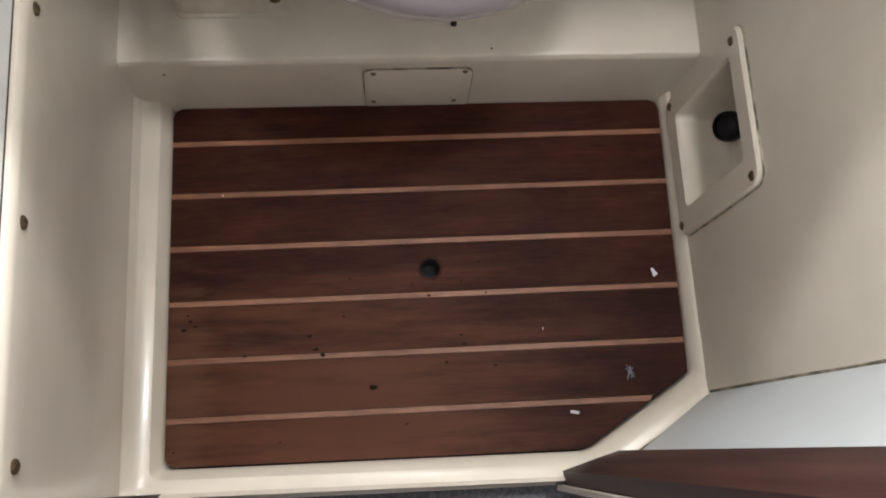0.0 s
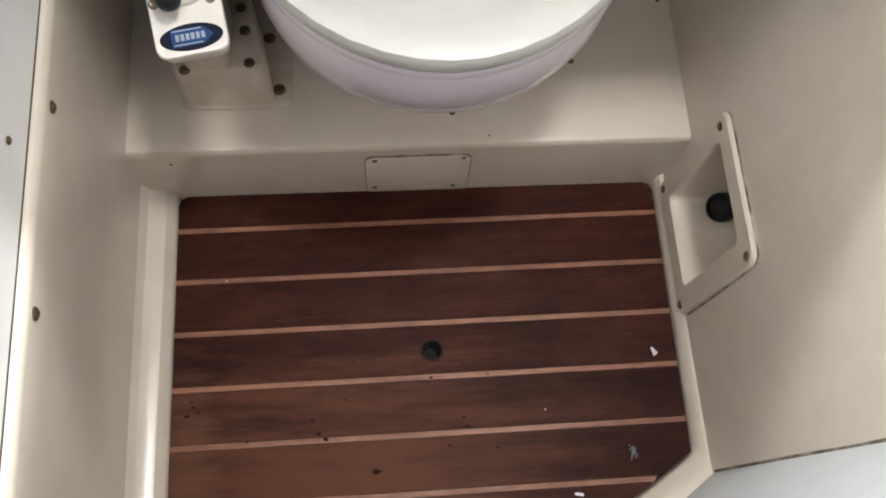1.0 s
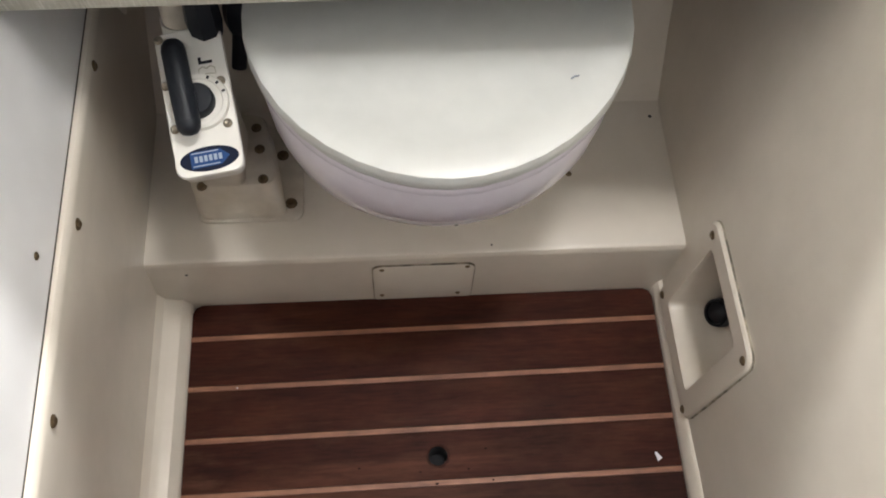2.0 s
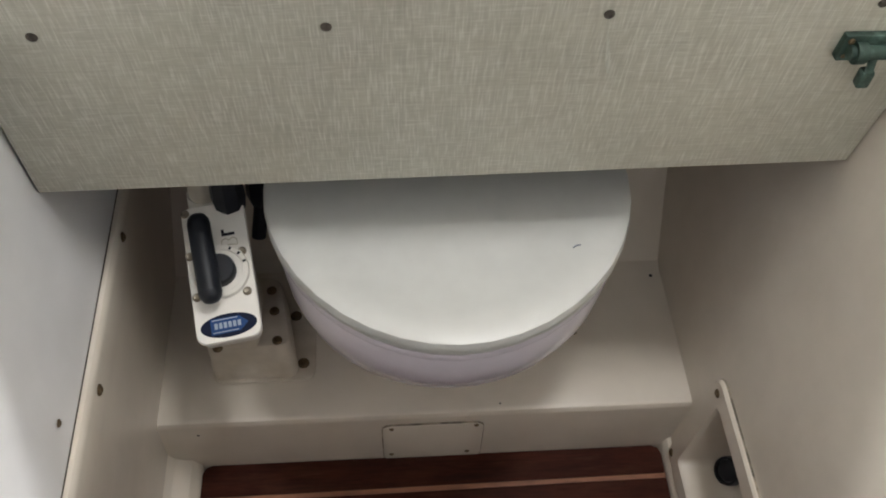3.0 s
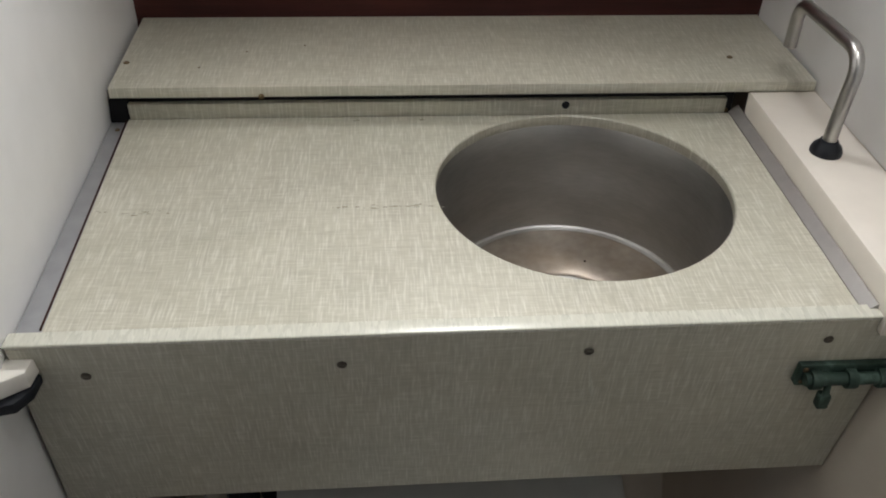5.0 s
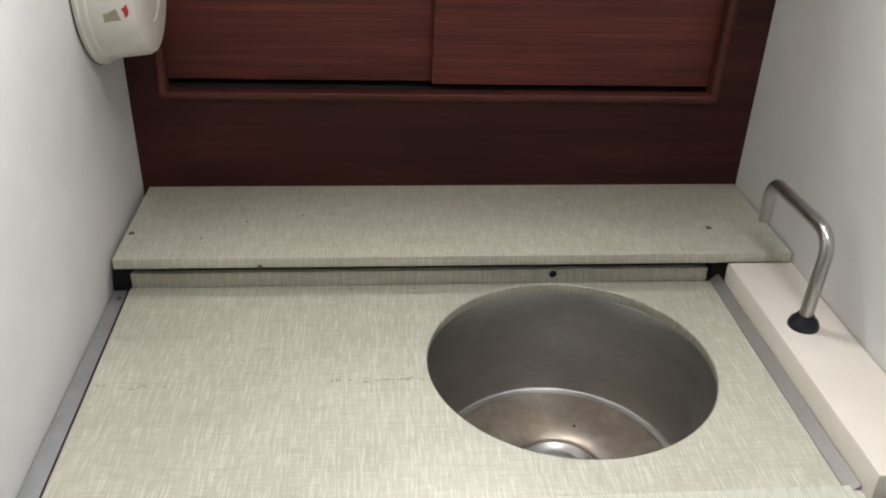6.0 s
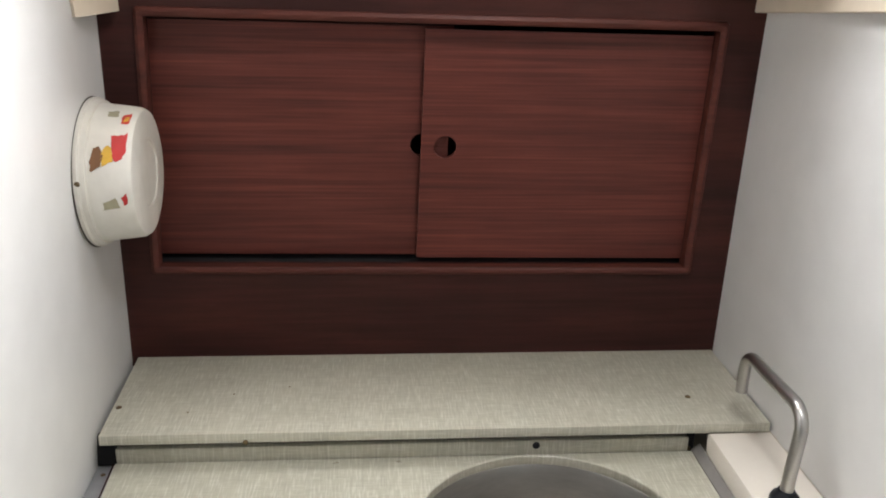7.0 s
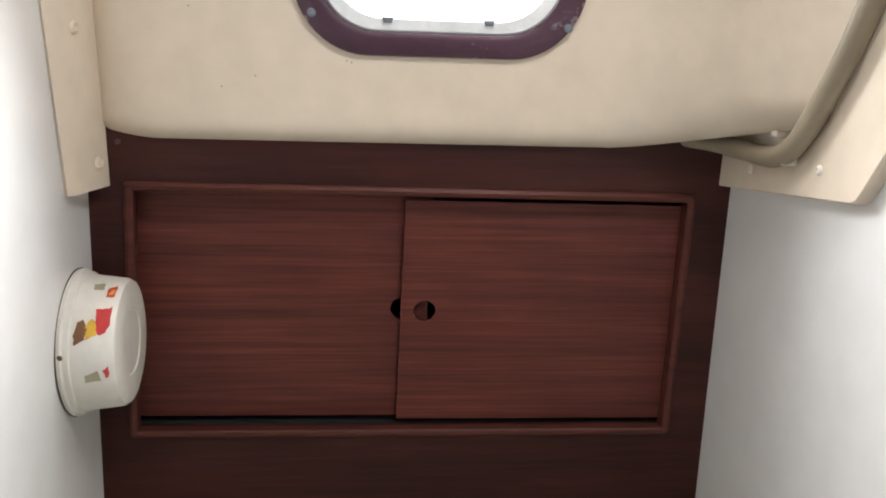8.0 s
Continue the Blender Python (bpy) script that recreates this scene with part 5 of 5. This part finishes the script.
screw(liner, (-0.2150, hull_y(-0.2150, 1.262) + 0.0190, 1.2555), (0.3, -1, -0.4), 0.0034, "dark_screw")

# hull side behind the headliner, closing the place
bm = bmesh.new()
box(bm, -0.28, WX0 + 0.01, 1.060, 1.075, 1.30, TOP)
box(bm, WX1 - 0.01, 0.52, 1.060, 1.075, 1.30, TOP)
box(bm, WX0 + 0.01, WX1 - 0.01, 1.060, 1.075, 1.30, WZ0 + 0.005)
box(bm, WX0 + 0.01, WX1 - 0.01, 1.060, 1.075, WZ1 - 0.005, TOP)
structure("wall_hull", bm, "liner", "cream hull side round the portlight", "wall")
bm = bmesh.new()
box(bm, -0.285, 0.525, 1.16, 1.18, -0.06, 1.30)
structure("wall_hull_lower", bm, "white_wall", "plain hull side behind the cabinet", "wall")

window = tagged(new("window_1"), "rounded portlight with dark purple-brown frame and bright sky outside", "window", kind="structure")
window.location = (0.13, 0.94, 1.36)


def hull_ring(bm, specs, seg=12):
    rows = []
    for g, d in specs:
        rows.append([(x, hull_y(x, z) + d, z) for x, z in rounded(WX0 + g, WX1 - g, WZ0 + g, WZ1 - g, max(0.02, WR - g * 0.6), seg)])
    sheet(bm, rows, True)
    return bm


part("window_frame", hull_ring(bmesh.new(), [(-0.001, 0.004), (0.000, -0.006), (0.004, -0.009), (0.018, -0.010), (0.023, -0.008), (0.024, 0.004)]), "purple_frame", window, "dark purple-brown outer frame")
part("inner_frame", hull_ring(bmesh.new(), [(0.0235, 0.030), (0.0235, -0.003), (0.0260, -0.006), (0.0370, -0.006), (0.0420, -0.001), (0.0430, 0.030)]), "alu", window, "aluminium inner frame, coloured near-white for the window glare")
for x, z in ((-0.006, 1.395), (0.262, 1.388)):
    screw(window, (x, hull_y(x, z) - 0.0095, z), (0, -1, 0), 0.0045, "lint")
for x in (0.072, 0.178):
    bm = bmesh.new()
    prism(bm, [(x - 0.006, 1.3935), (x + 0.006, 1.3935), (x + 0.004, 1.3875), (x - 0.004, 1.3875)], "y", hull_y(x, 1.39) - 0.0095, hull_y(x, 1.39) - 0.004, 0.001)
    part("clip", bm, "lint", window, "small grey clip")
bm = bmesh.new()
prism(bm, rounded(WX0 + 0.03, WX1 - 0.03, WZ0 + 0.03, WZ1 - 0.03, WR - 0.02, 10), "y", 0.955, 0.960)
pane = part("pane", bm, "glass", window)
pane.visible_shadow = False
sky_white = bpy.data.materials.new("bright_sky")
sky_white.use_nodes = True
sky_white.node_tree.nodes["Principled BSDF"].inputs["Base Color"].default_value = (0.8, 0.8, 0.8, 1)
sky_white.node_tree.nodes["Principled BSDF"].inputs["Emission Color"].default_value = (0.97, 0.985, 1.0, 1)
sky_white.node_tree.nodes["Principled BSDF"].inputs["Emission Strength"].default_value = 6.0
M["sky_white"] = sky_white
bm = bmesh.new()
box(bm, -1.2, 1.5, 1.90, 1.91, 0.9, 3.0)
structure("backdrop", bm, "sky_white", "plain white overcast sky outside the portlight", "sky")

# ---- trim board and hose on the starboard wall ----
side = thing("side_trim", (0.47, 0.84, 1.22), "cream trim board on the starboard wall with paint-filled screws", "trim")
bm = bmesh.new()
outl = [(0.985, 1.2175), (0.985, 1.60), (0.46, 1.60), (0.46, 1.56), (0.660, 1.288), (0.689, 1.249), (0.694, 1.243), (0.702, 1.2395)]
rows = []
for d in (0.0, 0.012, 0.014):
    k = 1.0 if d < 0.013 else 0.99
    rows.append([(xr(1.25) - 0.0005 - d, 0.84 + (y - 0.84) * k, 1.35 + (z - 1.35) * k) for y, z in outl])
sheet(bm, rows, True)
bm.faces.new([bm.verts.new(p) for p in rows[-1]])
part("board", bm, "liner", side)
for y, z in ((0.895, 1.2465), (0.757, 1.262), (0.812, 1.268), (0.835, 1.290)):
    screw(side, (xr(1.25) - 0.0145, y, z), (-1, 0, 0), 0.0048, "ledge", "filled_screw")
cable = thing("hose", (0.455, 0.83, 1.26), "tan flexible hose clipped along the trim board", "hose")
bm = bmesh.new()
tube(bm, smooth_path([(0.410, 0.985, 1.274), (0.438, 0.930, 1.271), (0.447, 0.874, 1.268), (0.4500, 0.825, 1.267), (0.4505, 0.790, 1.279), (0.4505, 0.758, 1.309), (0.4505, 0.716, 1.363), (0.4505, 0.689, 1.406), (0.4505, 0.64, 1.49), (0.4505, 0.575, 1.60)]), 0.0108, 14)
part("tube", bm, "hose_tan", cable)
for y, z in ((0.806, 1.2645), (0.822, 1.290)):
    bm = bmesh.new()
    box(bm, 0.446, 0.464, y - 0.007, y + 0.007, z - 0.0035, z + 0.0035, 0.0025)
    part("clip", bm, "ledge", cable, "white plastic clip")

# ---- litter on the sole ----
def scrap(name, pts, h, mat, label):
    bm = bmesh.new()
    prism(bm, pts, "z", 0.0002, h, 0.0)
    tagged(mesh_object(name, bm, mat), label, "litter", name + "s on the sole")


scrap("paper_scrap", [(0.3535, 0.2712), (0.3558, 0.2716), (0.3618, 0.2640), (0.3560, 0.2600)], 0.0012, "ceramic", "small torn white paper scrap on the sole")
scrap("paper_scrap", [(0.2400, 0.1045), (0.2440, 0.1050), (0.2510, 0.1030), (0.2500, 0.1000), (0.2410, 0.1018)], 0.0012, "ceramic", "small white paper scrap on the sole")
bm = bmesh.new()
rnd = random.Random(31)
for k in range(9):
    w = rnd.uniform(1.0, 2.3) if k < 6 else rnd.uniform(0, 6.28)
    cx, cy0, n = 0.3150 + rnd.gauss(0, 0.0016), 0.1455 + rnd.gauss(0, 0.0022), rnd.uniform(0.003, 0.0075)
    tube(bm, [(cx - n * math.cos(w), cy0 - n * math.sin(w), 0.0006), (cx + rnd.uniform(-0.001, 0.001), cy0, 0.0014), (cx + n * math.cos(w), cy0 + n * math.sin(w), 0.0006)], 0.0005, 5)
tagged(mesh_object("lint", bm, "lint"), "small grey tuft of lint on the sole", "litter")
scrap("crumb", [(0.2150, 0.2030), (0.2162, 0.2035), (0.2158, 0.2000)], 0.0008, "ceramic", "tiny white crumb on the sole")
scrap("crumb", [(-0.1650, 0.3790), (-0.1625, 0.3795), (-0.1630, 0.3775)], 0.0010, "ceramic", "tiny pale crumb on the sole")
